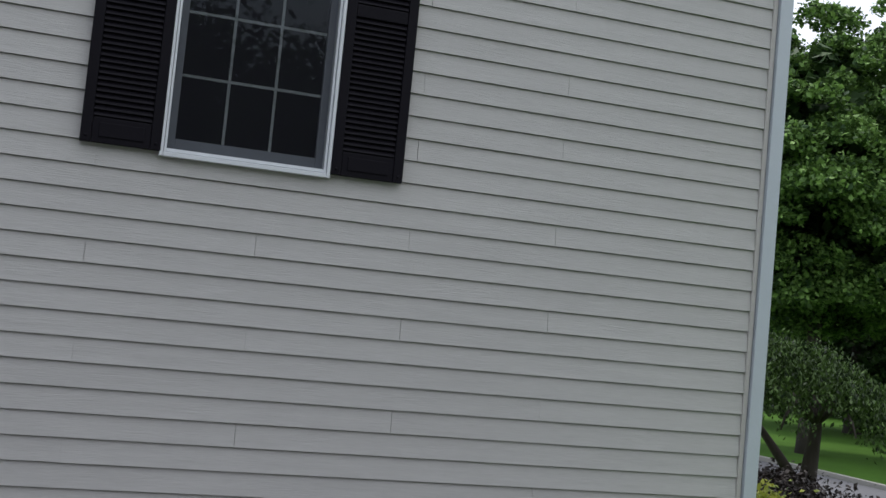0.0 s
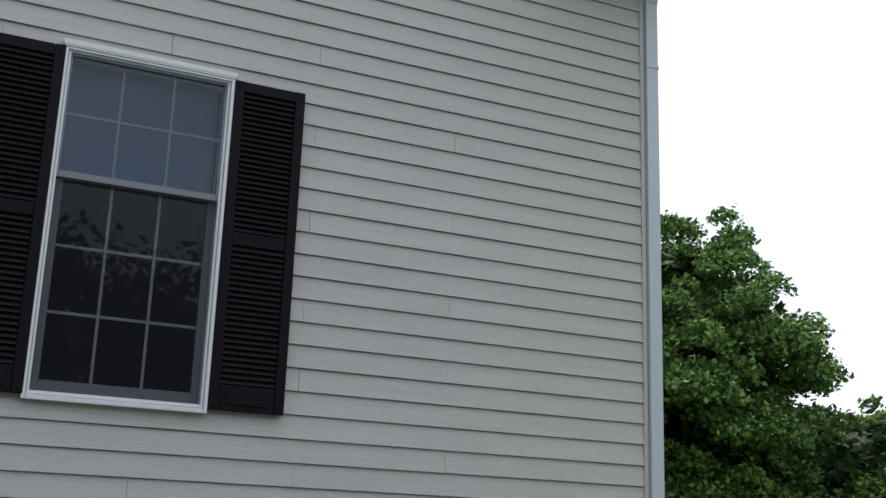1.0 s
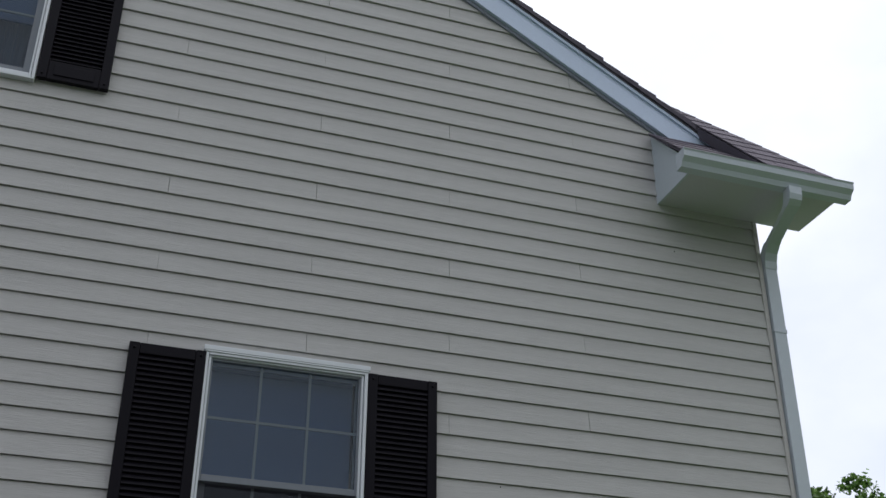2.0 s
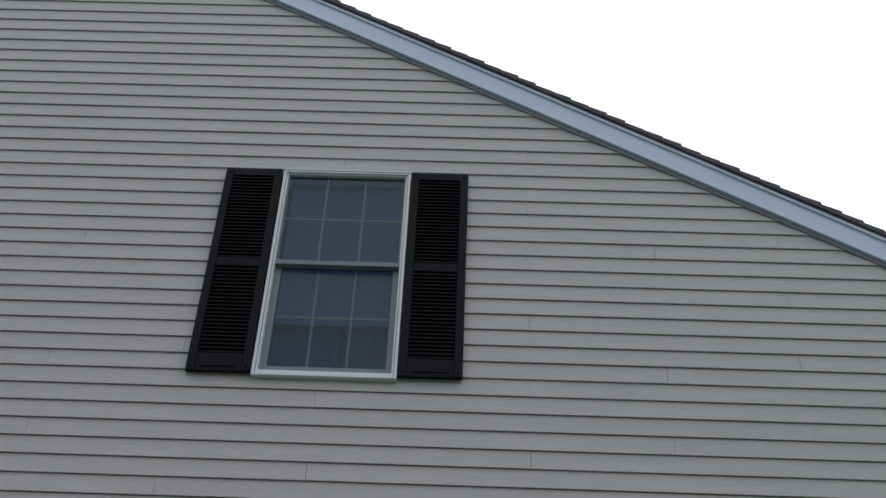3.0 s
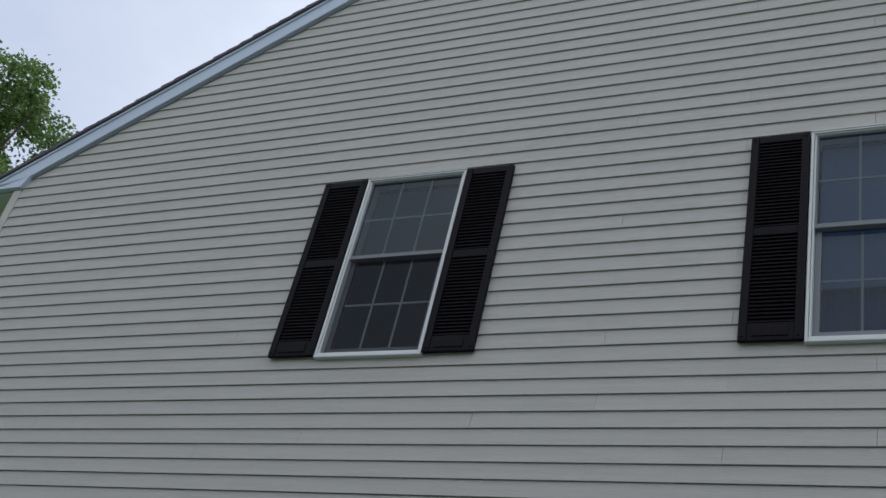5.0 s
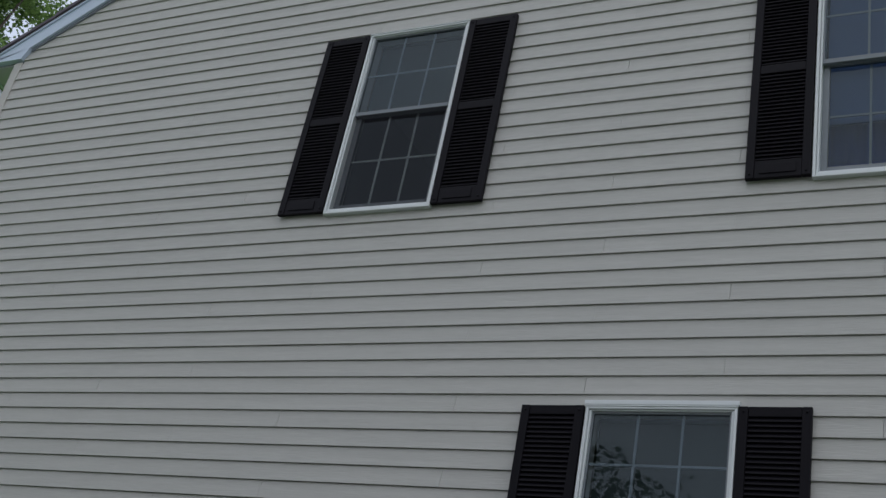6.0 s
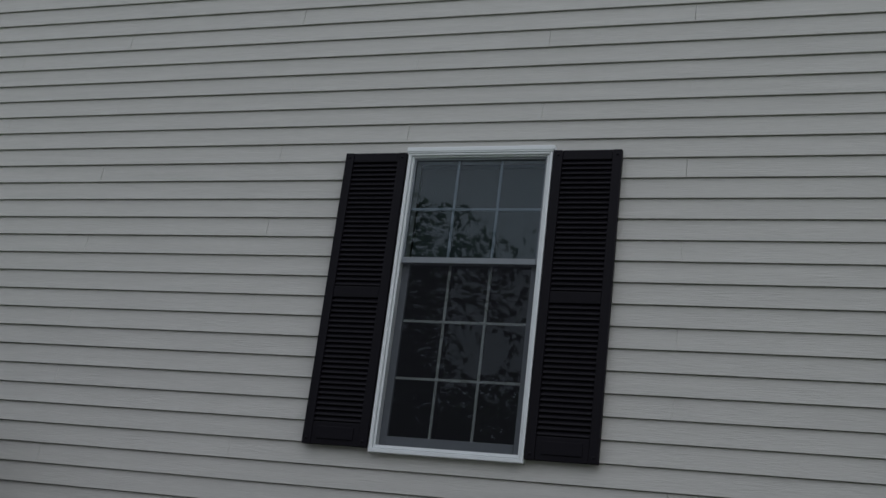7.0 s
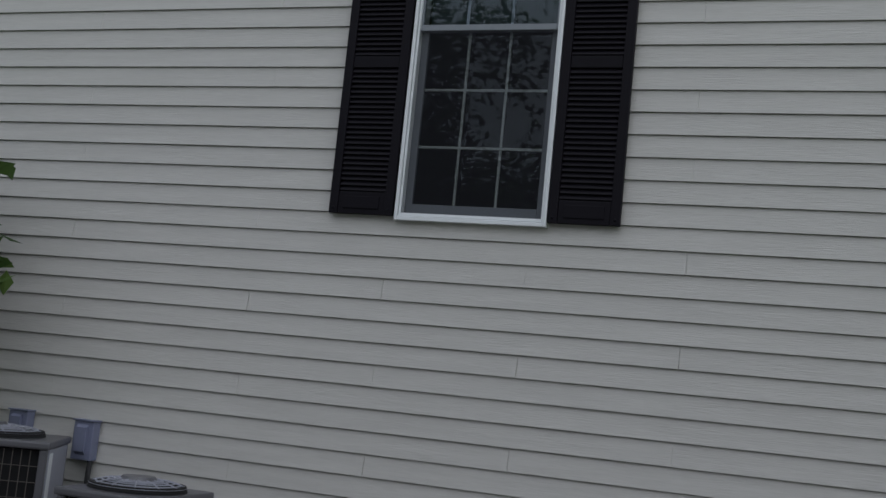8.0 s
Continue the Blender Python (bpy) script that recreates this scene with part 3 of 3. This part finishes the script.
# gable vent
vx0, vx1, vz0, vz1 = VENT
vent = thing("gable_vent", "cream louvred gable vent under the roof peak", "vent", (vx0, -0.002, vz0))
vw, vh = vx1 - vx0, vz1 - vz0
for nm, a, b, c, d in (("frame_side", 0, 0.014, 0, vh), ("frame_side", vw - 0.014, vw, 0, vh), ("frame_top", 0.0145, vw - 0.0145, vh - 0.014, vh), ("frame_bottom", 0.0145, vw - 0.0145, 0, 0.02)):
    part(nm, block(bmesh.new(), a, b, -0.03, 0.06, c, d, 0.002), TRIM_CREAM, vent)
part("backing", block(bmesh.new(), 0.02, vw - 0.02, 0.065, 0.08, 0, vh), RUBBER, vent)
for i in range(12):
    z = 0.024 + i * (vh - 0.045) / 12
    part("slat", along_x(bmesh.new(), [(-0.026, z), (-0.026, z + 0.016), (-0.02, z + 0.018), (0.05, z + 0.05), (0.05, z + 0.044)], 0.015, vw - 0.015), TRIM_CREAM, vent)

# ---------------------------------------------------------------- wall boxes and condensers
for x, z, lab in ((-5.02, 0.785, "grey disconnect box with a flip cover on the siding"), (-5.495, 0.80, "grey disconnect box half hidden behind a condenser")):
    bx = thing("disconnect_box", lab, "electrical box", (x, -0.014, z), group="disconnect boxes")
    part("housing", block(bmesh.new(), 0, 0.135, -0.07, 0.0, 0.0, 0.225, 0.006), BOX_GREY, bx)
    part("cover", along_x(bmesh.new(), [(-0.071, 0.03), (-0.09, 0.05), (-0.09, 0.19), (-0.071, 0.205)], 0.03, 0.10), BOX_GREY, bx)
    part("rain_lip", block(bmesh.new(), -0.005, 0.14, -0.08, 0.0, 0.226, 0.234), BOX_GREY, bx)
    bm = bmesh.new()
    tube(bm, [(0.12, -0.04, 0.0), (0.12, -0.045, -0.12), (0.16, -0.10, -0.25), (0.25, -0.26, -0.34)], [0.016] * 4, 8)
    part("whip", bm, RUBBER, bx, "black flexible conduit", True)


def condenser(label, at, turn, w, d, h, solid_side):
    """An outdoor air conditioner: corner posts, dark coil behind a wire guard, top with a fan grille."""
    ob = thing("condenser", label, "air conditioner", at, turn, "condensers")
    part("pad", block(bmesh.new(), -0.06, w + 0.06, -0.06, d + 0.06, 0.0, 0.06, 0.008), CONCRETE, ob)
    part("base_pan", block(bmesh.new(), 0, w, 0, d, 0.061, 0.11, 0.006), AC_STEEL, ob)
    part("coil", block(bmesh.new(), 0.025, w - 0.025, 0.025, d - 0.025, 0.111, h - 0.06), AC_DARK, ob)
    for x, y in ((0, 0), (w - 0.04, 0), (0, d - 0.04), (w - 0.04, d - 0.04)):
        part("corner_post", block(bmesh.new(), x, x + 0.04, y, y + 0.04, 0.111, h - 0.055, 0.006), AC_STEEL, ob)
    if solid_side:
        part("service_panel", block(bmesh.new(), w - 0.012, w + 0.004, 0.042, d - 0.042, 0.112, h - 0.056, 0.003), AC_PANEL, ob)
        part("valve_cover", block(bmesh.new(), w + 0.005, w + 0.009, 0.05, 0.13, h - 0.34, h - 0.075, 0.001), VINYL, ob, "white sticker plate")
    part("top_pan", block(bmesh.new(), -0.012, w + 0.012, -0.012, d + 0.012, h - 0.054, h - 0.012, 0.012), AC_STEEL, ob)
    bm = bmesh.new()
    n = 15
    for i in range(1, n):
        x = 0.04 + (w - 0.08) * i / n
        block(bm, x - 0.0015, x + 0.0015, 0.008, 0.012, 0.115, h - 0.06)
        y = 0.04 + (d - 0.08) * i / n
        if not solid_side:
            block(bm, w - 0.012, w - 0.008, y - 0.0025, y + 0.0025, 0.115, h - 0.06)
    for i in range(1, 9):
        z = 0.115 + (h - 0.175) * i / 9
        block(bm, 0.04, w - 0.04, 0.004, 0.008, z - 0.0015, z + 0.0015)
        if not solid_side:
            block(bm, w - 0.008, w - 0.004, 0.04, d - 0.04, z - 0.0025, z + 0.0025)
    part("wire_guard", bm, AC_WIRE, ob)
    cx, cy = w / 2, d / 2
    R = min(w, d) * 0.485
    bm = bmesh.new()
    for k in range(1, 9):
        r = R * k / 8
        z = h + 0.040 - 0.030 * (k / 8) ** 4
        tube(bm, [(cx + r * math.cos(a), cy + r * math.sin(a), z) for a in [2 * math.pi * i / 32 for i in range(33)]], [0.004] * 33, 5)
    for i in range(12):
        a = 2 * math.pi * i / 12
        tube(bm, [(cx + R * s * math.cos(a), cy + R * s * math.sin(a), h + 0.042 - 0.030 * s ** 4) for s in (0.1, 0.4, 0.7, 0.9, 1.0)], [0.004] * 5, 5)
    part("fan_grille", bm, AC_PANEL, ob)
    bm = bmesh.new()
    bmesh.ops.create_cone(bm, cap_ends=True, segments=32, radius1=R * 1.04, radius2=R, depth=0.03, matrix=pose(cx, cy, h + 0.005))
    part("fan_ring", bm, AC_DARK, ob)
    bm = bmesh.new()
    bmesh.ops.create_cone(bm, cap_ends=True, segments=24, radius1=0.10, radius2=0.085, depth=0.02, matrix=pose(cx, cy, h + 0.046))
    part("motor_cap", bm, AC_STEEL, ob)
    return ob


condenser("low grey air-conditioning condenser beside the wall", (-4.45, -0.92, 0.0), 0, 0.51, 0.64, 0.745, False)
condenser("taller grey condenser with black coil and wire guard", (-5.387, -1.045, 0.0), 27, 0.76, 0.60, 0.93, True)


# ---------------------------------------------------------------- ground
def ground_z(x, y):
    """Level by the house, falling a metre towards the street."""
    s = min(1.0, max(0.0, (x - 3.5) / 6.0))
    return -1.0 * s * s * (3 - 2 * s)


bm = bmesh.new()
xs = [-600, -200, -80, -40, -20, -12, -6, 0, 3] + [3.5 + 0.5 * i for i in range(14)] + [12, 17.1, 17.2, 25, 40, 80, 200, 600]
ys = [-600, -200, -80, -40, -20, -10, -5, 0, 5, 10, 20, 40, 80, 200, 600]
grid = [[bm.verts.new((x, y, ground_z(x, y) + (0.0 if not 10.0 < x < 17.15 else -0.02))) for y in ys] for x in xs]
for i in range(len(xs) - 1):
    for j in range(len(ys) - 1):
        bm.faces.new((grid[i][j], grid[i + 1][j], grid[i + 1][j + 1], grid[i][j + 1]))
setting(part("ground", bm, GRASS, smooth=True), "green mown lawn falling gently to the street", "lawn")
setting(part("road", block(bmesh.new(), 9.6, 17.05, -150, 150, -1.2, -0.99), ASPHALT), "pale grey asphalt street", "road")
setting(part("kerb", block(bmesh.new(), 17.055, 17.20, -150, 150, -1.2, -0.88, 0.02), KERB), "pale concrete kerb beside the lawn", "kerb")
setting(part("kerb", block(bmesh.new(), 9.44, 9.595, -150, 150, -1.2, -0.86, 0.02), KERB), "pale concrete kerb on the house side", "kerb")
# out of view; added so that less green light bounces onto the eaves
setting(part("drive", block(bmesh.new(), -14.0, 3.4, -17.0, -2.63, -0.1, 0.008), ASPHALT), "unseen grey asphalt sheet added to cut green light from the lawn", "drive")
# unseen bed, made wide to hold back green bounce from the grass
setting(part("mulch_bed", block(bmesh.new(), LEFT, 3.0, -2.6, -0.02, -0.1, 0.012, 0.01), MULCH), "unseen dark mulch bed along the wall, widened to cut lawn bounce", "bed")


# ---------------------------------------------------------------- plants
def leaf_mesh(name, centres, size, mat, rng, droop=0.0, long=1.5):
    """Many small folded leaves, one diamond each, at the given places."""
    n = len(centres)
    up = rng.normal(size=(n, 3)) * 0.75 + np.array([0, 0, 1.0])
    a = np.cross(up, rng.normal(size=(n, 3)))
    a /= np.linalg.norm(a, axis=1)[:, None]
    a[:, 2] -= droop
    a /= np.linalg.norm(a, axis=1)[:, None]
    b = np.cross(a, up)
    b /= np.linalg.norm(b, axis=1)[:, None]
    c = np.cross(a, b)
    s = size * (0.6 + 0.8 * rng.random(n))[:, None]
    v = np.stack([centres - a * s * long / 2, centres + b * s / 2 + c * s * 0.12, centres + a * s * long / 2, centres - b * s / 2 + c * s * 0.12], 1).reshape(-1, 3)
    me = bpy.data.meshes.new(name)
    me.from_pydata(v.tolist(), [], [(4 * i, 4 * i + 1, 4 * i + 2, 4 * i + 3) for i in range(n)])
    me.materials.append(mat)
    return me


def clumps(rng, count, centre, radii, per, spread, low=-1.0, shell=0.55):
    """Places for leaves: tufts through an uneven ellipsoid, thicker towards its outside."""
    out = []
    for _ in range(count):
        d = rng.normal(size=3)
        d /= np.linalg.norm(d)
        d[2] = max(d[2], low)
        r = (shell + (1 - shell) * rng.random()) * (0.82 + 0.30 * rng.random())
        p = np.array(centre) + d * np.array(radii) * r
        k = int(per * (0.6 + 0.8 * rng.random()))
        q = rng.normal(size=(k, 3)) * spread * (0.7 + 0.6 * rng.random()) * np.array([1.15, 1.15, 0.6])
        out.append(p + q)
    return np.concatenate(out)


def boughs(rng, count, centre, radii, lump, per, low=-0.8):
    """Places for leaves: rounded boughs with a leafy upper side, set through an ellipsoid with gaps between them."""
    out = []
    for _ in range(count):
        d = rng.normal(size=3)
        d /= np.linalg.norm(d)
        d[2] = max(d[2], low)
        r = 0.35 + 0.65 * rng.random() ** 0.55
        p = np.array(centre) + d * np.array(radii) * r * (0.88 + 0.2 * rng.random())
        size = lump * (0.55 + 0.75 * rng.random()) * (1.1 - 0.35 * max(d[2], 0))
        k = int(per * (size / lump) ** 2)
        q = rng.normal(size=(k, 3))
        q /= np.linalg.norm(q, axis=1)[:, None]
        q[:, 2] = np.abs(q[:, 2]) - 0.25 * rng.random(k)
        q *= (0.55 + 0.5 * rng.random(k))[:, None]
        q += d * 0.25
        out.append(p + q * size * np.array([1.0, 1.0, 0.85]) + rng.normal(size=(k, 3)) * 0.06)
    return np.concatenate(out)


def broad_tree(label, at, height, trunk_r, centre, radii, count, per, spread, size, mat, seed, limbs=7, low=-0.8, inner=0):
    """A broad-leaved tree: tapered trunk, limbs into the crown, tufts of leaves."""
    rng = np.random.default_rng(seed)
    ob = thing("tree", label, "tree", at, group="trees")
    bm = bmesh.new()
    top = Vector(centre)
    tube(bm, [(0, 0, -0.2), (0.03, 0, height * 0.12), (top.x * 0.06, top.y * 0.06, height * 0.3), (top.x * 0.8, top.y * 0.8, centre[2])], [trunk_r * 1.35, trunk_r, trunk_r * 0.8, trunk_r * 0.35], 10)
    for i in range(limbs):
        a = 2 * math.pi * (i + rng.random() * 0.6) / limbs
        s = 0.22 + 0.35 * i / limbs
        base = Vector((top.x * s, top.y * s, height * 0.3 + (centre[2] - height * 0.3) * i / limbs))
        tip = top + Vector((math.cos(a) * radii[0], math.sin(a) * radii[1], radii[2] * (rng.random() - 0.25))) * 0.75
        tube(bm, [base, base.lerp(tip, 0.5) + Vector((0, 0, 0.3)), tip], [trunk_r * 0.45, trunk_r * 0.25, 0.02], 6)
    part("trunk", bm, BARK, ob, smooth=True)
    pts = boughs(rng, count, centre, radii, spread, per, low)
    crown = new("crown", leaf_mesh("crown", pts, size, mat, rng))
    crown.parent = ob
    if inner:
        # larger, darker leaves added: the crown's inner shade put into their colour
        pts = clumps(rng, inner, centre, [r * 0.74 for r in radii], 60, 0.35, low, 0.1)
        shade = new("shade_leaves", leaf_mesh("shade_leaves", pts, size * 2.6, LEAF_DARK, rng))
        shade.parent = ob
        tagged(shade, "leaves coloured dark for the shade inside the crown")
    return ob


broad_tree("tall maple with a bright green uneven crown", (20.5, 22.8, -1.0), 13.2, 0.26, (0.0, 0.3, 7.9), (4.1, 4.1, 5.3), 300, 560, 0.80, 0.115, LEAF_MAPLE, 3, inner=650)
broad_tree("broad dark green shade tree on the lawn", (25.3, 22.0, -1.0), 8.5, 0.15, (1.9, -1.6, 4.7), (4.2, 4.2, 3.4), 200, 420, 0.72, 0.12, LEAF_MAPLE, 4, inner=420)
# far trees added as dark fill for the shaded mass behind the crowns
broad_tree("dark tree at the back of the lawn", (30.0, 33.0, -1.0), 11.0, 0.3, (0, 0, 5.8), (5.5, 5.5, 5.2), 150, 330, 1.1, 0.19, LEAF_DARK, 5)
broad_tree("dark tree at the back of the lawn", (36.5, 27.0, -1.0), 9.0, 0.3, (0, 0, 5.0), (5.0, 5.0, 4.2), 130, 330, 1.1, 0.19, LEAF_DARK, 6)
broad_tree("tall tree beyond the far house corner", (-19.2, 4.2, 0.0), 15.4, 0.28, (0.1, -0.5, 12.1), (3.7, 3.7, 4.0), 420, 420, 0.5, 0.06, LEAF_PALE, 7)

# far woods, a dark row standing in for the shade under the crowns
def yard_height(x):
    """The unseen tree belt across the yard: heights set to fit the pane reflections, tall at one end, with a low
    stretch beside it.
    """
    return float(np.interp(x, (-60, -14.6, -13.0, -9.0, -6.0, 60), (14.5, 14.0, 8.4, 7.6, 9.8, 10.2)))


rng = np.random.default_rng(11)
pts = []
for i in range(1100):
    t = rng.random()
    p = np.array([18 + 45 * t, 62 - 34 * t, 0]) + rng.normal(size=3) * np.array([2.5, 2.5, 0]) + np.array([0, 0, -1 + 6.5 * rng.random() ** 0.8])
    pts.append(p + rng.normal(size=(90, 3)) * 0.7)
woods = new("far_shade_belt", leaf_mesh("far_shade_belt", np.concatenate(pts), 0.2, LEAF_DARK, rng))
tagged(woods, "dark leaf belt standing in for shade under the lawn trees", "woods", kind="stuff")
pts = []
# unseen belt behind the camera, added to darken what the panes reflect
for i in range(3000):
    x = -55 + 110 * rng.random()
    p = np.array([x, -30, 0]) + rng.normal(size=3) * np.array([1.5, 2.5, 0]) + np.array([0, 0, (yard_height(x) + 0.8 * math.sin(x * 1.1)) * rng.random() ** 0.85])
    pts.append(p + rng.normal(size=(130, 3)) * 0.6)
belt = new("yard_woods", leaf_mesh("yard_woods", np.concatenate(pts), 0.17, LEAF_DARK, rng))
tagged(belt, "unseen dark belt of trees across the yard, for the pane reflections", "woods", kind="stuff")

# weeping tree by the street
rng = np.random.default_rng(21)
weep = thing("tree", "small weeping tree with drooping grey-green leaves", "tree", (8.0, 5.55, ground_z(8.0, 5.5)), group="trees")
bm = bmesh.new()
tube(bm, [(0, 0, -0.15), (0.02, 0, 0.5), (0.0, 0.03, 1.05), (0.05, 0, 1.7), (0.05, 0, 2.2)], [0.15, 0.115, 0.11, 0.07, 0.03], 10)
tube(bm, [(0.0, 0.0, 0.85), (-0.25, 0.2, 1.3), (-0.55, 0.45, 1.8)], [0.075, 0.06, 0.03], 8)
for i in range(9):
    a = 2 * math.pi * i / 9 + 0.3
    tube(bm, [(0.03, 0, 1.75), (0.5 * math.cos(a), 0.5 * math.sin(a), 2.15), (1.0 * math.cos(a), 1.0 * math.sin(a), 1.85), (1.12 * math.cos(a), 1.12 * math.sin(a), 1.7)], [0.04, 0.03, 0.02, 0.008], 5)
part("trunk", bm, BARK, weep, smooth=True)
pts = []
for i in range(640):
    a, r = 2 * math.pi * rng.random(), math.sqrt(rng.random()) * 1.26
    top_z = 2.62 - 0.66 * (r / 1.3) ** 1.5 + 0.11 * math.sin(3 * a + 1.0) * r + 0.07 * math.sin(9 * a + 4 * r) + 0.08 * rng.random()
    drop = (0.10 + 0.46 * rng.random() ** 2) * (0.45 + 0.55 * r / 1.3)
    n = int(25 + 90 * drop)
    f = rng.random(n)[:, None]
    strand = np.array([r * math.cos(a) - 0.27, r * math.sin(a) + 0.26, top_z]) + f * np.array([0.14 * math.cos(a), 0.14 * math.sin(a), -drop])
    pts.append(strand + rng.normal(size=(n, 3)) * 0.055)
crown = new("crown", leaf_mesh("crown", np.concatenate(pts), 0.03, LEAF_WEEP, rng, droop=1.2, long=1.9))
crown.parent = weep


def shrub(name, label, at, radii, count, per, size, mat, seed, spread=0.12, petals=0, mid=0.0, lowest=-0.85):
    rng = np.random.default_rng(seed)
    mid = mid or radii[2]
    ob = thing(name, label, "shrub", at)
    bm = bmesh.new()
    for i in range(9):
        a = 2 * math.pi * i / 9 + rng.random()
        tube(bm, [(0.06 * math.cos(a), 0.06 * math.sin(a), -0.05), (0.35 * radii[0] * math.cos(a), 0.35 * radii[1] * math.sin(a), mid * 0.7), (0.75 * radii[0] * math.cos(a), 0.75 * radii[1] * math.sin(a), mid + radii[2] * (0.2 + 0.5 * rng.random()))], [0.022, 0.014, 0.005], 5)
    part("stems", bm, STEM, ob, smooth=True)
    pts = clumps(rng, count, (0, 0, mid), radii, per, spread, lowest, 0.5)
    leaves = new("leaves", leaf_mesh("leaves", pts, size, mat, rng, droop=0.3))
    leaves.parent = ob
    if petals:
        heads = clumps(rng, petals, (0, 0, mid), [r * 1.02 for r in radii], 26, 0.035, -0.3, 0.92)
        bloom = new("flower_heads", leaf_mesh("flower_heads", heads, 0.028, PETAL, rng, long=1.0))
        bloom.parent = ob
        tagged(bloom, "clusters of small cream flowers")
    return ob


shrub("shrub", "tall green shrub with cream flower clusters by the wall", (-6.78, -0.95, 0.0), (1.40, 0.8, 0.85), 400, 34, 0.078, LEAF_SHRUB, 31, 0.10, 150, 1.98, -0.85)
shrub("shrub", "dark red barberry shrub", (6.4, 4.3, ground_z(6.4, 4.3)), (0.75, 0.75, 0.52), 150, 120, 0.034, LEAF_RED, 32)
shrub("shrub", "dark red barberry shrub", (7.1, 3.7, ground_z(7.1, 3.7)), (0.65, 0.65, 0.48), 150, 120, 0.034, LEAF_RED, 33)
shrub("shrub", "yellow-green leafy perennial clump", (5.3, 2.7, ground_z(5.3, 2.7)), (0.36, 0.36, 0.38), 44, 60, 0.04, LEAF_YELLOW, 34)

# marker by the trunk
mk = thing("marker", "small pale yellow marker on a stake in the lawn", "sign", (23.6, 20.7, -1.0))
part("stake", block(bmesh.new(), -0.012, 0.012, -0.012, 0.012, -0.1, 0.55), BARK, mk)
part("plate", block(bmesh.new(), -0.07, 0.07, -0.022, -0.013, 0.25, 0.47, 0.004), LEAF_YELLOW, mk)


# ---------------------------------------------------------------- parked car
PAINT = material("black_car_paint", (0.008, 0.008, 0.009), 0.4, vary=0.1, size=2.0, bump=0.0, spec=0.03)
car = thing("car", "black parked estate car on the street", "car", (11.25, 3.78, -0.99))
side = [(-2.1, 0.32), (-2.12, 0.62), (-1.95, 0.78), (-1.0, 0.92), (-0.35, 1.34), (0.1, 1.43), (0.7, 1.45), (1.30, 1.44), (1.42, 1.37), (1.60, 1.02), (1.66, 0.90), (1.70, 0.62), (1.66, 0.32)]
bm = bmesh.new()
rings = []
for x, k in ((-0.86, 0.0), (-0.80, 0.35), (-0.6, 1.0), (0.6, 1.0), (0.80, 0.35), (0.86, 0.0)):
    rings.append([bm.verts.new((x, y, z if z < 0.95 else 0.93 + (z - 0.93) * (0.55 + 0.45 * k) if k < 1 else z)) for y, z in side])
for a, b in zip(rings, rings[1:]):
    for i in range(len(side)):
        j = (i + 1) % len(side)
        bm.faces.new((a[i], a[j], b[j], b[i]))
bm.faces.new(rings[0])
bm.faces.new(rings[-1][::-1])
part("body", bm, PAINT, car, smooth=False)
for xs_ in (-0.868, 0.868):
    for ya, yb, za, zb in ((-0.55, 0.25, 0.95, 1.22), (0.32, 1.25, 0.95, 1.22)):
        x0, x1 = (xs_, xs_ + 0.006) if xs_ > 0 else (xs_ - 0.006, xs_)
        part("side_window", block(bmesh.new(), x0, x1, ya, yb, za, zb), GLASS, car)
for sx in (-0.80, 0.80):
    for y in (-1.32, 1.12):
        bm = bmesh.new()
        bmesh.ops.create_cone(bm, cap_ends=True, segments=28, radius1=0.31, radius2=0.31, depth=0.2, matrix=pose(sx, y, 0.31, 0, 90, 0))
        tyre = part("wheel", bm, RUBBER, car)
        bm = bmesh.new()
        bmesh.ops.create_cone(bm, cap_ends=True, segments=20, radius1=0.2, radius2=0.2, depth=0.206, matrix=pose(sx, y, 0.31, 0, 90, 0))
        part("rim", bm, CHROME, tyre)
for sx in (-0.62, 0.62):
    part("tail_light", block(bmesh.new(), sx - 0.12, sx + 0.12, 1.64, 1.70, 0.80, 0.90, 0.01), CHROME, car)

# ---------------------------------------------------------------- nail heads on the boards
for x, z in ((1.62, 3.52), (2.83, 5.17), (-3.72, 0.62)):
    bm = bmesh.new()
    bmesh.ops.create_uvsphere(bm, u_segments=8, v_segments=5, radius=0.004, matrix=pose(x, -0.006, z))
    part("nail_head", bm, RUBBER, wall)

# ---------------------------------------------------------------- clapboards, last
for k in range(-12, 76):
    lo, hi = course_z(k), min(course_z(k + 1), APEX_Z - 0.01)
    for la, ra, lb, rb, z0, z1 in spans(lo, hi, joints_of(k)):
        bm = bmesh.new()
        tall = hi - lo
        wave = 0.0015 * (random.random() - 0.5)
        y_low, y_top = -0.012 + 0.012 * (z0 - lo) / tall, -0.012 + 0.012 * (z1 - lo) / tall
        z_low = z0 - 0.002 + wave if z0 - lo < 0.005 else z0
        z_lip = z1 - 0.0060 if hi - z1 < 0.005 else z1
        rise = (z_lip - z_low) / max(z1 - z_low, 1e-4)
        lc, rc = la + (lb - la) * rise, ra + (rb - ra) * rise
        ring = ((y_low, z_low, la, ra), (y_top, z_lip, lc, rc), (0.010, z_lip, lc, rc), (0.010, z1, lb, rb), (0.0115, z1, lb, rb), (0.0115, z_low, la, ra))
        lefts = [bm.verts.new((x, y, z)) for y, z, x, _ in ring]
        rights = [bm.verts.new((x, y, z)) for y, z, _, x in ring]
        bm.faces.new(lefts)
        bm.faces.new(rights[::-1])
        for q in range(6):
            r = (q + 1) % 6
            bm.faces.new((lefts[q], rights[q], rights[r], lefts[r]))
        part("siding_board", bm, SIDING, wall)
